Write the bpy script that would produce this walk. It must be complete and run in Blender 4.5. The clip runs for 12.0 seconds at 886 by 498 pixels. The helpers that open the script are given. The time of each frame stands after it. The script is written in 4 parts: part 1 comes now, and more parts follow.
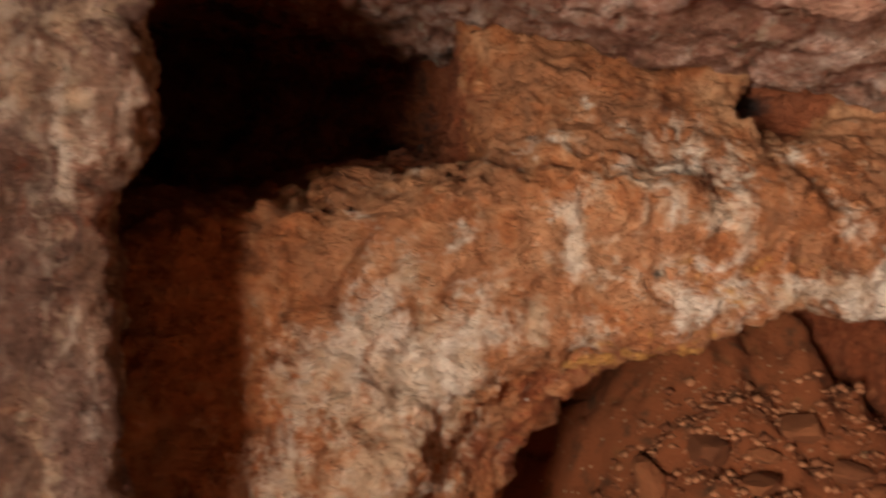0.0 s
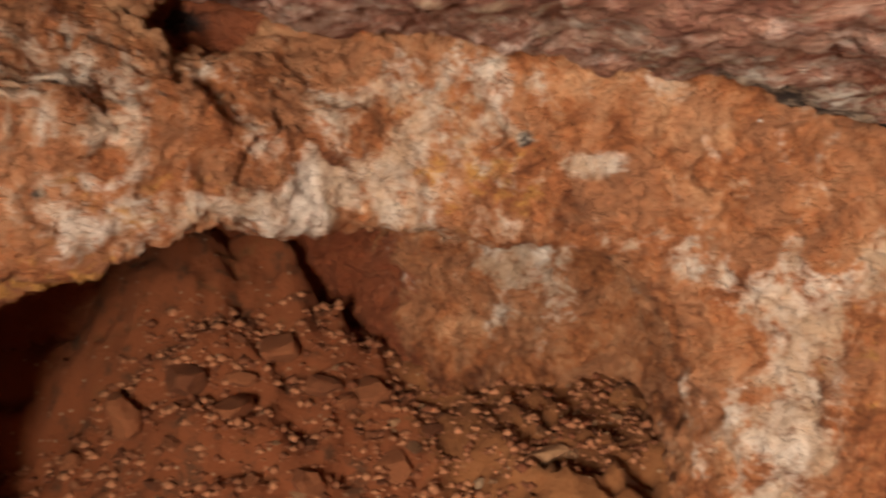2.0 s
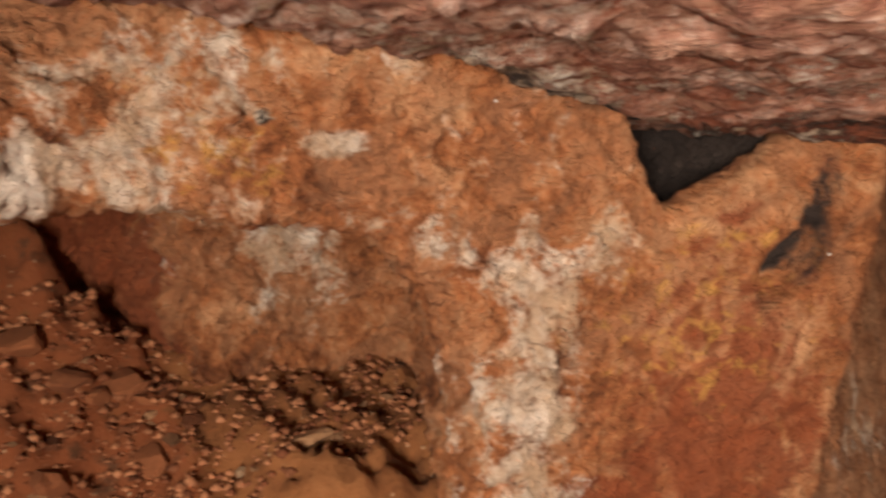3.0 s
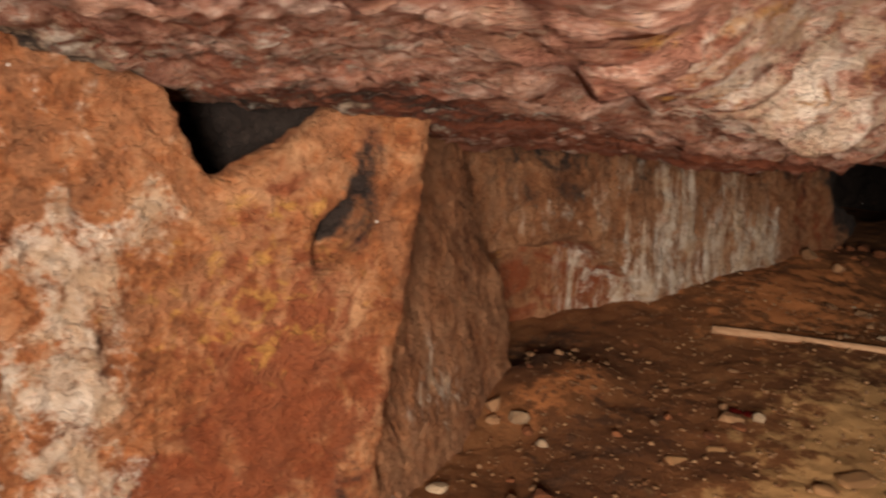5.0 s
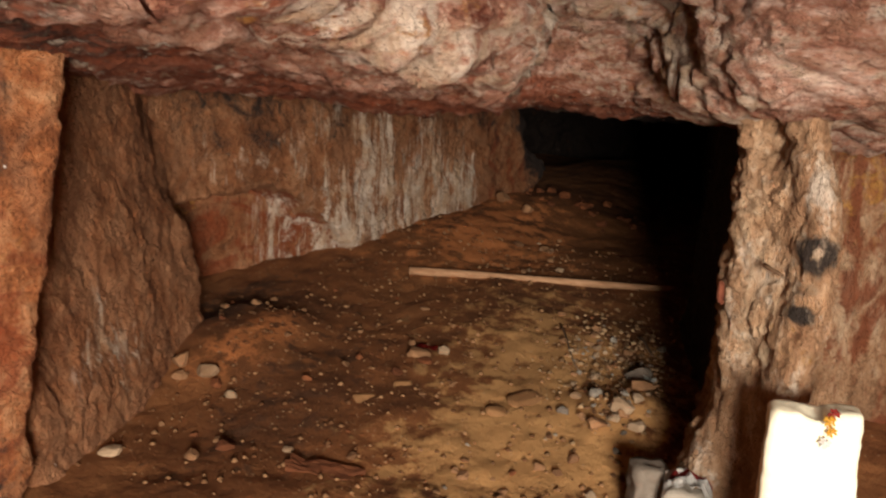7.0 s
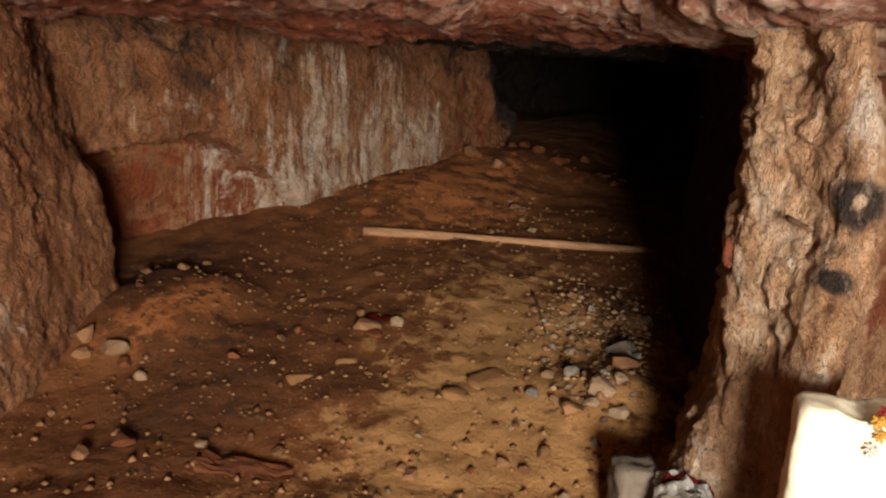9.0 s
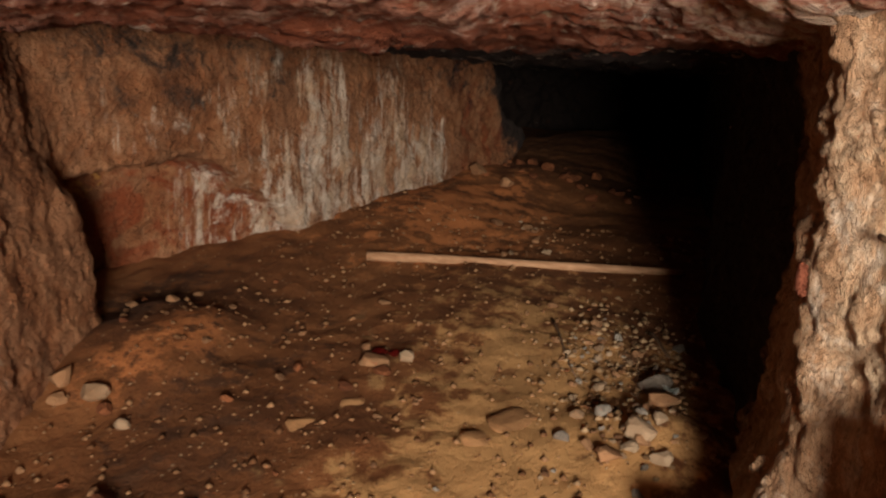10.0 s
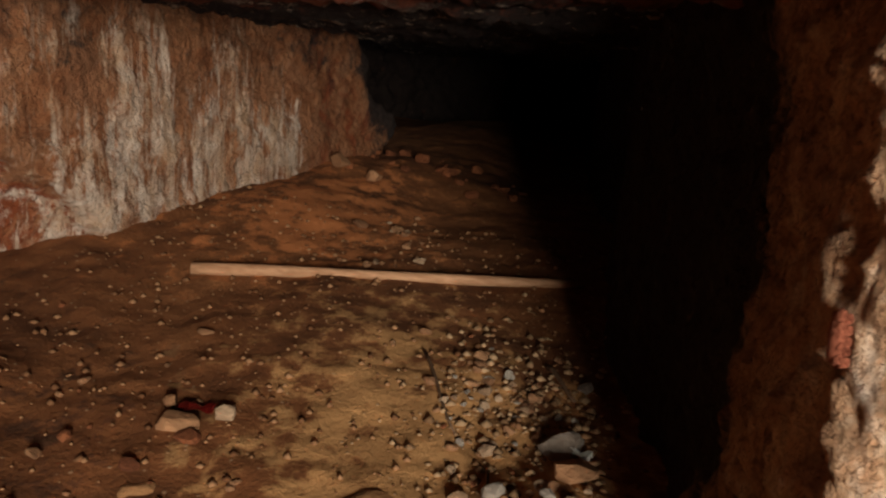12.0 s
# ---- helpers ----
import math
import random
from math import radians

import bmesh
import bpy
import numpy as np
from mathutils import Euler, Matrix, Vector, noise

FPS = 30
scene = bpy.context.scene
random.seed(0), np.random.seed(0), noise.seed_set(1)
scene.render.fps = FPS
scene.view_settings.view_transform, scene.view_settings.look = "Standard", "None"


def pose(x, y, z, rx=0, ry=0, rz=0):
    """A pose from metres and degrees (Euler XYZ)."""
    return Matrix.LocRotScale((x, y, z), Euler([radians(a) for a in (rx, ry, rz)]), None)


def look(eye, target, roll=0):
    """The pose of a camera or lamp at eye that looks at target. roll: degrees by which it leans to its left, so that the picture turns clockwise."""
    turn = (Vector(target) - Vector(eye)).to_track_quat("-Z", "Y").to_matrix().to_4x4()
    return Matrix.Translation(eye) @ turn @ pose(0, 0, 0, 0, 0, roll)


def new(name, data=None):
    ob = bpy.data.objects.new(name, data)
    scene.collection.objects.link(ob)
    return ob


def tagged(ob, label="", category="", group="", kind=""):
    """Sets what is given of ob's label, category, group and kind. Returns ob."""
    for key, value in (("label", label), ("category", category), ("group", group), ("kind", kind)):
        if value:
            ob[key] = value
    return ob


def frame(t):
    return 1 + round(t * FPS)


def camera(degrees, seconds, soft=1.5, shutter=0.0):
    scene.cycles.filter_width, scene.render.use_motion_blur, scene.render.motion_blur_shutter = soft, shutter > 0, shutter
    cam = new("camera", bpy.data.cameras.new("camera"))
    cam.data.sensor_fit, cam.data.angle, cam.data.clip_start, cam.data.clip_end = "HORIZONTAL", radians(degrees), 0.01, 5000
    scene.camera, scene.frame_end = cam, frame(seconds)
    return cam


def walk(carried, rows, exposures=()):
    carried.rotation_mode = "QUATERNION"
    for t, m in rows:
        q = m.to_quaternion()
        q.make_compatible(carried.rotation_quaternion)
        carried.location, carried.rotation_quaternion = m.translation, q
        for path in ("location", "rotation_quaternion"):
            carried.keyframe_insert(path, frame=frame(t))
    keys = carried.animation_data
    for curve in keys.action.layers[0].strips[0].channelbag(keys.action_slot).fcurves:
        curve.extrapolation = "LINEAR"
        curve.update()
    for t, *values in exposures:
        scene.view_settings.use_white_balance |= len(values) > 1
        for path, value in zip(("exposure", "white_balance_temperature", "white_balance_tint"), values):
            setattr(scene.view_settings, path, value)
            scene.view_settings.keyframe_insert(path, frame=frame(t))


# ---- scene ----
cam = camera(54.4, 12.0, soft=2.2, shutter=0.5)
METRES, EYE, TILT, LEAN, TURN = 3.4, 1.68, -5.0, 0.0, 0.0
ROWS = [
    (0.0, 0.0, 0.0, 0.0, 0.0, 0.0, -0.0),
    (0.5, 0.0395, 0.0057, -0.004, -5.87, -1.2, 0.57),
    (1.0, 0.0845, 0.0079, -0.01, -12.05, -2.56, 0.97),
    (1.5, 0.1245, 0.0061, -0.014, -17.81, -3.48, 1.08),
    (2.0, 0.1627, -0.0023, -0.0174, -24.31, -4.24, 1.22),
    (2.5, 0.196, -0.0135, -0.0214, -29.84, -4.74, 1.42),
    (3.0, 0.2297, -0.0299, -0.0248, -35.55, -5.4, 1.34),
    (5.0, 0.3117, -0.117, -0.0391, -56.32, -6.91, 1.27),
    (5.5, 0.3269, -0.1403, -0.0402, -61.14, -7.58, 1.11),
    (6.0, 0.3373, -0.1628, -0.0439, -66.06, -8.16, 0.98),
    (6.5, 0.3478, -0.1786, -0.0494, -69.72, -9.03, 0.85),
    (7.0, 0.3548, -0.1846, -0.0564, -73.49, -10.23, 1.08),
    (9.0, 0.5305, -0.1653, -0.0997, -75.0, -12.65, 0.88),
    (9.5, 0.5687, -0.1433, -0.105, -75.32, -12.81, 1.41),
    (10.0, 0.6216, -0.1238, -0.1141, -75.26, -11.29, 1.79),
    (10.5, 0.6843, -0.1305, -0.116, -77.3, -10.86, 1.1),
    (11.0, 0.7617, -0.1189, -0.13, -81.08, -10.38, -0.33),
    (11.5, 0.8266, -0.1003, -0.1379, -83.97, -11.31, 0.23),
    (12.0, 0.8856, -0.095, -0.1505, -83.18, -11.73, 0.52),
]
walk(cam, [(t, pose(0, 0, EYE, TILT, LEAN, TURN) @ pose(METRES * x, METRES * y, METRES * z, 90 + pitch, roll, yaw)) for t, x, y, z, yaw, pitch, roll in ROWS],
     exposures=[(0.0, 0.0), (12.0, 0.0)])

# ---- light: daylight from the mouth of the mine, behind the walker ----
world = bpy.data.worlds.new("sky")
scene.world = world
world.use_nodes = True
sky = world.node_tree.nodes.new("ShaderNodeTexSky")
sky.sky_type, sky.sun_disc = "NISHITA", False
sky.sun_elevation, sky.sun_rotation = radians(40), radians(250)
world.node_tree.links.new(sky.outputs[0], world.node_tree.nodes["Background"].inputs[0])
world.node_tree.nodes["Background"].inputs[1].default_value = 0.1
LAMP_WATTS = 720.0
mouth = bpy.data.lights.new("mouth_daylight", "AREA")
mouth.shape, mouth.size, mouth.size_y, mouth.energy, mouth.color = "RECTANGLE", 1.15, 1.2, LAMP_WATTS, (1.0, 0.91, 0.78)
new("mouth_daylight", mouth).matrix_world = look((-1.40, -1.88, 1.50), (3.2, 0.2, 1.25))


# ---- numeric helpers ----
RNG = np.random.RandomState(11)
PERM = np.tile(RNG.permutation(256), 3)
GRAD = RNG.normal(size=(256, 3))
GRAD /= np.linalg.norm(GRAD, axis=1)[:, None]


def perlin(p):
    """Gradient noise at the rows of p, about -0.8 to 0.8."""
    p = np.asarray(p, float)
    c = np.floor(p).astype(int)
    f = p - c
    c &= 255
    u = f * f * f * (f * (f * 6 - 15) + 10)
    out = np.zeros(len(p))
    for dx in (0, 1):
        for dy in (0, 1):
            for dz in (0, 1):
                g = GRAD[PERM[PERM[PERM[c[:, 0] + dx] + c[:, 1] + dy] + c[:, 2] + dz]]
                dot = g[:, 0] * (f[:, 0] - dx) + g[:, 1] * (f[:, 1] - dy) + g[:, 2] * (f[:, 2] - dz)
                w = (u[:, 0] if dx else 1 - u[:, 0]) * (u[:, 1] if dy else 1 - u[:, 1]) * (u[:, 2] if dz else 1 - u[:, 2])
                out += w * dot
    return out * 1.5


def fbm(p, octaves=4, gain=0.5):
    total, amp = 0, 1.0
    for k in range(octaves):
        total = total + amp * perlin(p * 2.03 ** k + 17.3 * k)
        amp *= gain
    return total


def ridged(p, octaves=4, gain=0.5):
    total, amp = 0, 1.0
    for k in range(octaves):
        total = total + amp * (0.35 - np.abs(perlin(p * 2.03 ** k + 31.7 * k)))
        amp *= gain
    return total


def cells(p):
    """Broken blocks: a random height for the nearest of scattered seeds, and how far a seam lies."""
    c = np.floor(p).astype(int)
    near, second, tone = np.full(len(p), 9.0), np.full(len(p), 9.0), np.zeros(len(p))
    for dx in (-1, 0, 1):
        for dy in (-1, 0, 1):
            for dz in (-1, 0, 1):
                k = (c + np.array((dx, dy, dz))) & 255
                h = PERM[PERM[PERM[k[:, 0]] + k[:, 1]] + k[:, 2]]
                seed = c + np.array((dx, dy, dz)) + 0.5 + 0.4 * GRAD[h]
                r = np.sqrt(((p - seed) ** 2).sum(axis=1))
                first = r < near
                second = np.where(first, near, np.minimum(second, r))
                tone = np.where(first, h / 255.0, tone)
                near = np.where(first, r, near)
    return tone, second - near


def smax(a, b, k):
    h = np.clip(0.5 + 0.5 * (a - b) / k, 0, 1)
    return b + (a - b) * h + k * h * (1 - h)


def smin(a, b, k):
    return -smax(-a, -b, k)


def step(a, b, x):
    t = np.clip((x - a) / (b - a), 0, 1)
    return t * t * (3 - 2 * t)


def blob(p, c, r):
    """1 at c, falling to 0 at about the radii r."""
    q = ((p - np.array(c)) / np.array(r)) ** 2
    return np.exp(-1.5 * q.sum(axis=1))


def surface(field, low, high, h):
    """The closed surface of field(x, y, z) < 0 in a box, as quads on a grid of step h."""
    axes = [np.arange(a, b + h, h) for a, b in zip(low, high)]
    f = field(*np.meshgrid(*axes, indexing="ij", sparse=True))
    f = np.broadcast_to(f, [len(a) for a in axes]).astype(np.float32).copy()
    for ax in range(3):
        s = [slice(None)] * 3
        for e in (0, -1):
            s[ax] = e
            f[tuple(s)] = np.maximum(f[tuple(s)], 0.3 * h)
    n = np.array(f.shape) - 1
    total, count = np.zeros((*n, 3), np.float32), np.zeros(n, np.float32)
    inside = f < 0
    quads = []
    for ax in range(3):
        o = [a for a in range(3) if a != ax]
        a = [slice(None)] * 3
        b = [slice(None)] * 3
        a[ax], b[ax] = slice(0, -1), slice(1, None)
        fa, fb, ia, ib = f[tuple(a)], f[tuple(b)], inside[tuple(a)], inside[tuple(b)]
        idx = np.argwhere(ia != ib)
        va, vb = fa[tuple(idx.T)], fb[tuple(idx.T)]
        pt = idx.astype(np.float32)
        pt[:, ax] += va / (va - vb)
        flip = ia[tuple(idx.T)]
        keep = np.ones(len(idx), bool)
        corners = []
        for du, dv in ((0, 0), (-1, 0), (-1, -1), (0, -1)):
            c = idx.copy()
            c[:, o[0]] += du
            c[:, o[1]] += dv
            ok = ((c >= 0) & (c < n)).all(axis=1)
            keep &= ok
            np.add.at(total, tuple(c[ok].T), pt[ok])
            np.add.at(count, tuple(c[ok].T), 1)
            corners.append(c)
        q = np.stack([np.ravel_multi_index(np.clip(c, 0, n - 1).T, n) for c in corners], axis=1)[keep]
        flip = flip[keep] ^ (ax == 1)
        q[~flip] = q[~flip][:, ::-1]
        quads.append(q)
    quads = np.concatenate(quads)
    used, quads = np.unique(quads, return_inverse=True)
    quads = quads.reshape(-1, 4)
    v = total.reshape(-1, 3)[used] / count.reshape(-1)[used][:, None]
    return v.astype(float) * h + np.array(low), quads


def split(v, q):
    """Each quad into four."""
    e = np.sort(np.concatenate([q[:, [0, 1]], q[:, [1, 2]], q[:, [2, 3]], q[:, [3, 0]]]), axis=1)
    key, back = np.unique(e[:, 0] * len(v) + e[:, 1], return_inverse=True)
    mid = (v[key // len(v)] + v[key % len(v)]) / 2
    m = back.reshape(4, -1).T + len(v)
    c = np.arange(len(q)) + len(v) + len(mid)
    v = np.concatenate([v, mid, v[q].mean(axis=1)])
    out = [np.stack([q[:, i], m[:, i], c, m[:, i - 1]], axis=1) for i in range(4)]
    return v, np.concatenate(out)


def smooth(v, q, times=1):
    for _ in range(times):
        s, n = np.zeros_like(v), np.zeros(len(v))
        for i in range(4):
            np.add.at(s, q[:, i], v[q].mean(axis=1))
            np.add.at(n, q[:, i], 1)
        v = 0.5 * v + 0.5 * s / np.maximum(n, 1)[:, None]
    return v


def normals(v, q):
    fn = np.cross(v[q[:, 2]] - v[q[:, 0]], v[q[:, 3]] - v[q[:, 1]])
    s = np.zeros_like(v)
    for i in range(4):
        np.add.at(s, q[:, i], fn)
    return s / np.maximum(np.linalg.norm(s, axis=1), 1e-9)[:, None]


def quad_mesh(name, v, q, material, masks=None):
    me = bpy.data.meshes.new(name)
    me.vertices.add(len(v))
    me.vertices.foreach_set("co", v.astype(np.float32).ravel())
    me.loops.add(q.size)
    me.loops.foreach_set("vertex_index", q.astype(np.int32).ravel())
    me.polygons.add(len(q))
    me.polygons.foreach_set("loop_start", np.arange(0, q.size, q.shape[1], dtype=np.int32))
    for key, value in (masks or {}).items():
        at = me.attributes.new(key, "FLOAT", "POINT")
        at.data.foreach_set("value", np.clip(value, 0, 1).astype(np.float32))
    me.update(calc_edges=True)
    me.validate()
    me.materials.append(material)
    return new(name, me)


def part(name, bm, material, parent=None, label="", flat=True):
    """A bmesh as one mesh object under its thing."""
    me = bpy.data.meshes.new(name)
    for f in bm.faces:
        f.smooth = not flat
    bm.to_mesh(me)
    bm.free()
    me.materials.append(material)
    ob = new(name, me)
    ob.parent = parent
    return tagged(ob, label)


# ---- materials ----
def node_mat(name, rough=0.9):
    m = bpy.data.materials.new(name)
    m.use_nodes = True
    nt = m.node_tree
    b = nt.nodes["Principled BSDF"]
    b.inputs["Roughness"].default_value = rough
    b.inputs["Specular IOR Level"].default_value = 0.25
    return m, nt, b


def link(nt, a, b):
    nt.links.new(a, b)


def coords(nt, scale=(1, 1, 1), per_object=False):
    tc = nt.nodes.new("ShaderNodeTexCoord")
    mp = nt.nodes.new("ShaderNodeMapping")
    mp.inputs["Scale"].default_value = scale
    link(nt, tc.outputs["Object"], mp.inputs[0])
    if per_object:
        oi = nt.nodes.new("ShaderNodeObjectInfo")
        mul = nt.nodes.new("ShaderNodeMath")
        mul.operation = "MULTIPLY"
        mul.inputs[1].default_value = 37.0
        link(nt, oi.outputs["Random"], mul.inputs[0])
        link(nt, mul.outputs[0], mp.inputs["Location"])
    return mp.outputs[0]


def noise_tex(nt, vec, scale, detail=4, rough=0.6, distort=0.0):
    n = nt.nodes.new("ShaderNodeTexNoise")
    n.inputs["Scale"].default_value, n.inputs["Detail"].default_value = scale, detail
    n.inputs["Roughness"].default_value, n.inputs["Distortion"].default_value = rough, distort
    link(nt, vec, n.inputs["Vector"])
    return n.outputs["Fac"]


def ramp(nt, fac, stops):
    r = nt.nodes.new("ShaderNodeValToRGB")
    for k, (at, colour) in enumerate(stops):
        e = r.color_ramp.elements[k] if k < 2 else r.color_ramp.elements.new(at)
        e.position, e.color = at, (*colour, 1) if len(colour) == 3 else colour
    link(nt, fac, r.inputs[0])
    return r.outputs[0]


def grey(v):
    return (v, v, v)


def mix(nt, fac, a, b):
    m = nt.nodes.new("ShaderNodeMix")
    m.data_type = "RGBA"
    for v, s in ((fac, m.inputs[0]), (a, m.inputs[6]), (b, m.inputs[7])):
        if isinstance(v, (int, float)):
            s.default_value = v
        elif isinstance(v, tuple):
            s.default_value = (*v, 1)
        else:
            link(nt, v, s)
    return m.outputs[2]


def calc(nt, op, a, b=0.0, clamp=False):
    m = nt.nodes.new("ShaderNodeMath")
    m.operation, m.use_clamp = op, clamp
    for v, s in ((a, m.inputs[0]), (b, m.inputs[1])):
        if isinstance(v, (int, float)):
            s.default_value = v
        else:
            link(nt, v, s)
    return m.outputs[0]


def attr(nt, name):
    a = nt.nodes.new("ShaderNodeAttribute")
    a.attribute_name = name
    return a.outputs["Fac"]


def patchy(nt, mask, grain, low=0.30, high=0.80, gain=3.2):
    """A mask broken up by a grain: solid where the mask is 1, gone where it is 0."""
    s = calc(nt, "ADD", mask, calc(nt, "MULTIPLY", calc(nt, "SUBTRACT", grain, 0.5), gain))
    r = nt.nodes.new("ShaderNodeMapRange")
    r.interpolation_type = "SMOOTHSTEP"
    r.inputs["From Min"].default_value, r.inputs["From Max"].default_value = low, high
    link(nt, s, r.inputs["Value"])
    return calc(nt, "MULTIPLY", r.outputs[0], calc(nt, "MULTIPLY", mask, 6.0, True))


def bump(nt, bsdf, layers):
    last = None
    for height, strength, distance in layers:
        b = nt.nodes.new("ShaderNodeBump")
        b.inputs["Strength"].default_value, b.inputs["Distance"].default_value = strength, distance
        link(nt, height, b.inputs["Height"])
        if last:
            link(nt, last, b.inputs["Normal"])
        last = b.outputs[0]
    link(nt, last, bsdf.inputs["Normal"])


# the last colour serves soot stains and also shade painted into the rock
WHITE, OCHRE, RED, SOOT_SHADE = (0.66, 0.56, 0.47), (0.50, 0.25, 0.06), (0.20, 0.044, 0.014), (0.018, 0.014, 0.013)


def rock_mat(name, dark, mid, light, stretch=(1, 1, 1), rough=0.9, relief=1.0, sheen=0.25):
    """Weathered mine rock: mottled ground colour, efflorescence, ochre, red, soot and painted shade where the masks
    allow them.
    """
    m, nt, b = node_mat(name, rough)
    b.inputs["Specular IOR Level"].default_value = sheen
    v = coords(nt)
    vs = coords(nt, stretch)
    big = noise_tex(nt, vs, 2.3, 5, 0.62, 0.4)
    med = noise_tex(nt, vs, 9.0, 6, 0.68, 0.3)
    fine = noise_tex(nt, v, 42.0, 5, 0.7)
    blot = noise_tex(nt, vs, 4.5, 8, 0.66, 1.1)
    thin = noise_tex(nt, coords(nt, (1, 1, 0.10)), 13.0, 6, 0.7, 0.4)
    hair = noise_tex(nt, coords(nt, (1, 1, 0.06)), 42.0, 4, 0.6, 0.3)
    drip = calc(nt, "ADD", calc(nt, "ADD", calc(nt, "MULTIPLY", thin, 0.36), calc(nt, "MULTIPLY", hair, 0.20)), calc(nt, "MULTIPLY", noise_tex(nt, coords(nt, (1, 1, 0.45)), 3.4, 6, 0.65, 0.8), 0.44))
    base = ramp(nt, calc(nt, "ADD", calc(nt, "ADD", calc(nt, "MULTIPLY", big, 0.38), calc(nt, "MULTIPLY", med, 0.44)), calc(nt, "MULTIPLY", fine, 0.18)),
                [(0.38, dark), (0.61, light), (0.49, mid)])
    # faded skins of dust over the raw stone
    dusty = ramp(nt, noise_tex(nt, vs, 3.1, 8, 0.62, 1.6), [(0.47, grey(0.0)), (0.55, grey(0.50))])
    base = mix(nt, dusty, base, tuple(0.45 * c + 0.55 * (0.33, 0.18, 0.102)[k] for k, c in enumerate(mid)))
    pores = ramp(nt, noise_tex(nt, vs, 26.0, 5, 0.72, 0.8), [(0.33, grey(1.0)), (0.41, grey(0.0))])
    base = mix(nt, calc(nt, "MULTIPLY", pores, 0.5 * relief), base, tuple(0.5 * c for c in dark))
    base = mix(nt, ramp(nt, noise_tex(nt, v, 38.0, 5, 0.7), [(0.60, grey(0.0)), (0.74, grey(0.4))]), base, tuple(min(1.2 * c, 0.7) for c in light))
    grain = calc(nt, "ADD", calc(nt, "ADD", calc(nt, "MULTIPLY", blot, 0.50), calc(nt, "MULTIPLY", med, 0.30)), calc(nt, "MULTIPLY", fine, 0.20))
    crust = ramp(nt, noise_tex(nt, coords(nt, (1, 1, 0.6)), 7.0, 5, 0.65, 0.5), [(0.40, (0.46, 0.31, 0.20)), (0.64, WHITE)])
    col = mix(nt, calc(nt, "MULTIPLY", patchy(nt, attr(nt, "red"), blot), 0.85), base, RED)
    col = mix(nt, calc(nt, "MULTIPLY", patchy(nt, attr(nt, "ochre"), noise_tex(nt, v, 14.0, 6, 0.65, 0.5)), 0.7), col, OCHRE)
    col = mix(nt, calc(nt, "MULTIPLY", patchy(nt, attr(nt, "soot_shade"), grain), 0.96), col, SOOT_SHADE)
    col = mix(nt, calc(nt, "MULTIPLY", patchy(nt, attr(nt, "white"), grain, 0.33, 0.76, 4.4), 0.85), col, crust)
    col = mix(nt, calc(nt, "MULTIPLY", patchy(nt, attr(nt, "drip"), drip, 0.3, 0.95, 7.0), 0.85), col, crust)
    # stray crystals
    vo = nt.nodes.new("ShaderNodeTexVoronoi")
    vo.inputs["Scale"].default_value = 11.0
    link(nt, v, vo.inputs["Vector"])
    spot = ramp(nt, vo.outputs["Distance"], [(0.035, grey(1.0)), (0.07, grey(0.0))])
    pick = ramp(nt, vo.outputs["Color"], [(0.80, grey(0.0)), (0.84, grey(1.0))])
    col = mix(nt, calc(nt, "MULTIPLY", spot, pick), col, (0.72, 0.66, 0.6))
    link(nt, col, b.inputs["Base Color"])
    pits = noise_tex(nt, vs, 24.0, 5, 0.65, 1.2)
    flake = calc(nt, "ABSOLUTE", calc(nt, "SUBTRACT", noise_tex(nt, vs, 11.0, 5, 0.6, 1.0), 0.5))
    bump(nt, b, [(med, 0.6, 0.05 * relief), (flake, 0.9, 0.10 * relief), (pits, 0.9, 0.035 * relief), (fine, 0.6, 0.008 * relief)])
    return m


ROCK = rock_mat("arch_rock", (0.085, 0.023, 0.0075), (0.32, 0.109, 0.038), (0.49, 0.25, 0.125), relief=0.9)
ROCK_B = rock_mat("brown_rock", (0.11, 0.040, 0.017), (0.24, 0.092, 0.038), (0.36, 0.170, 0.083), relief=0.65)
ROCK_C = rock_mat("roof_rock", (0.11, 0.024, 0.011), (0.38, 0.175, 0.118), (0.72, 0.55, 0.46), stretch=(2.4, 0.7, 2.3), relief=1.1)
ROCK_L = rock_mat("purple_rock", (0.06, 0.024, 0.015), (0.18, 0.095, 0.068), (0.34, 0.235, 0.185), stretch=(1.5, 1.5, 0.8))
ROCK_P = rock_mat("pillar_rock", (0.15, 0.066, 0.030), (0.43, 0.245, 0.135), (0.63, 0.46, 0.31), stretch=(1.4, 1.4, 0.6), relief=1.2)


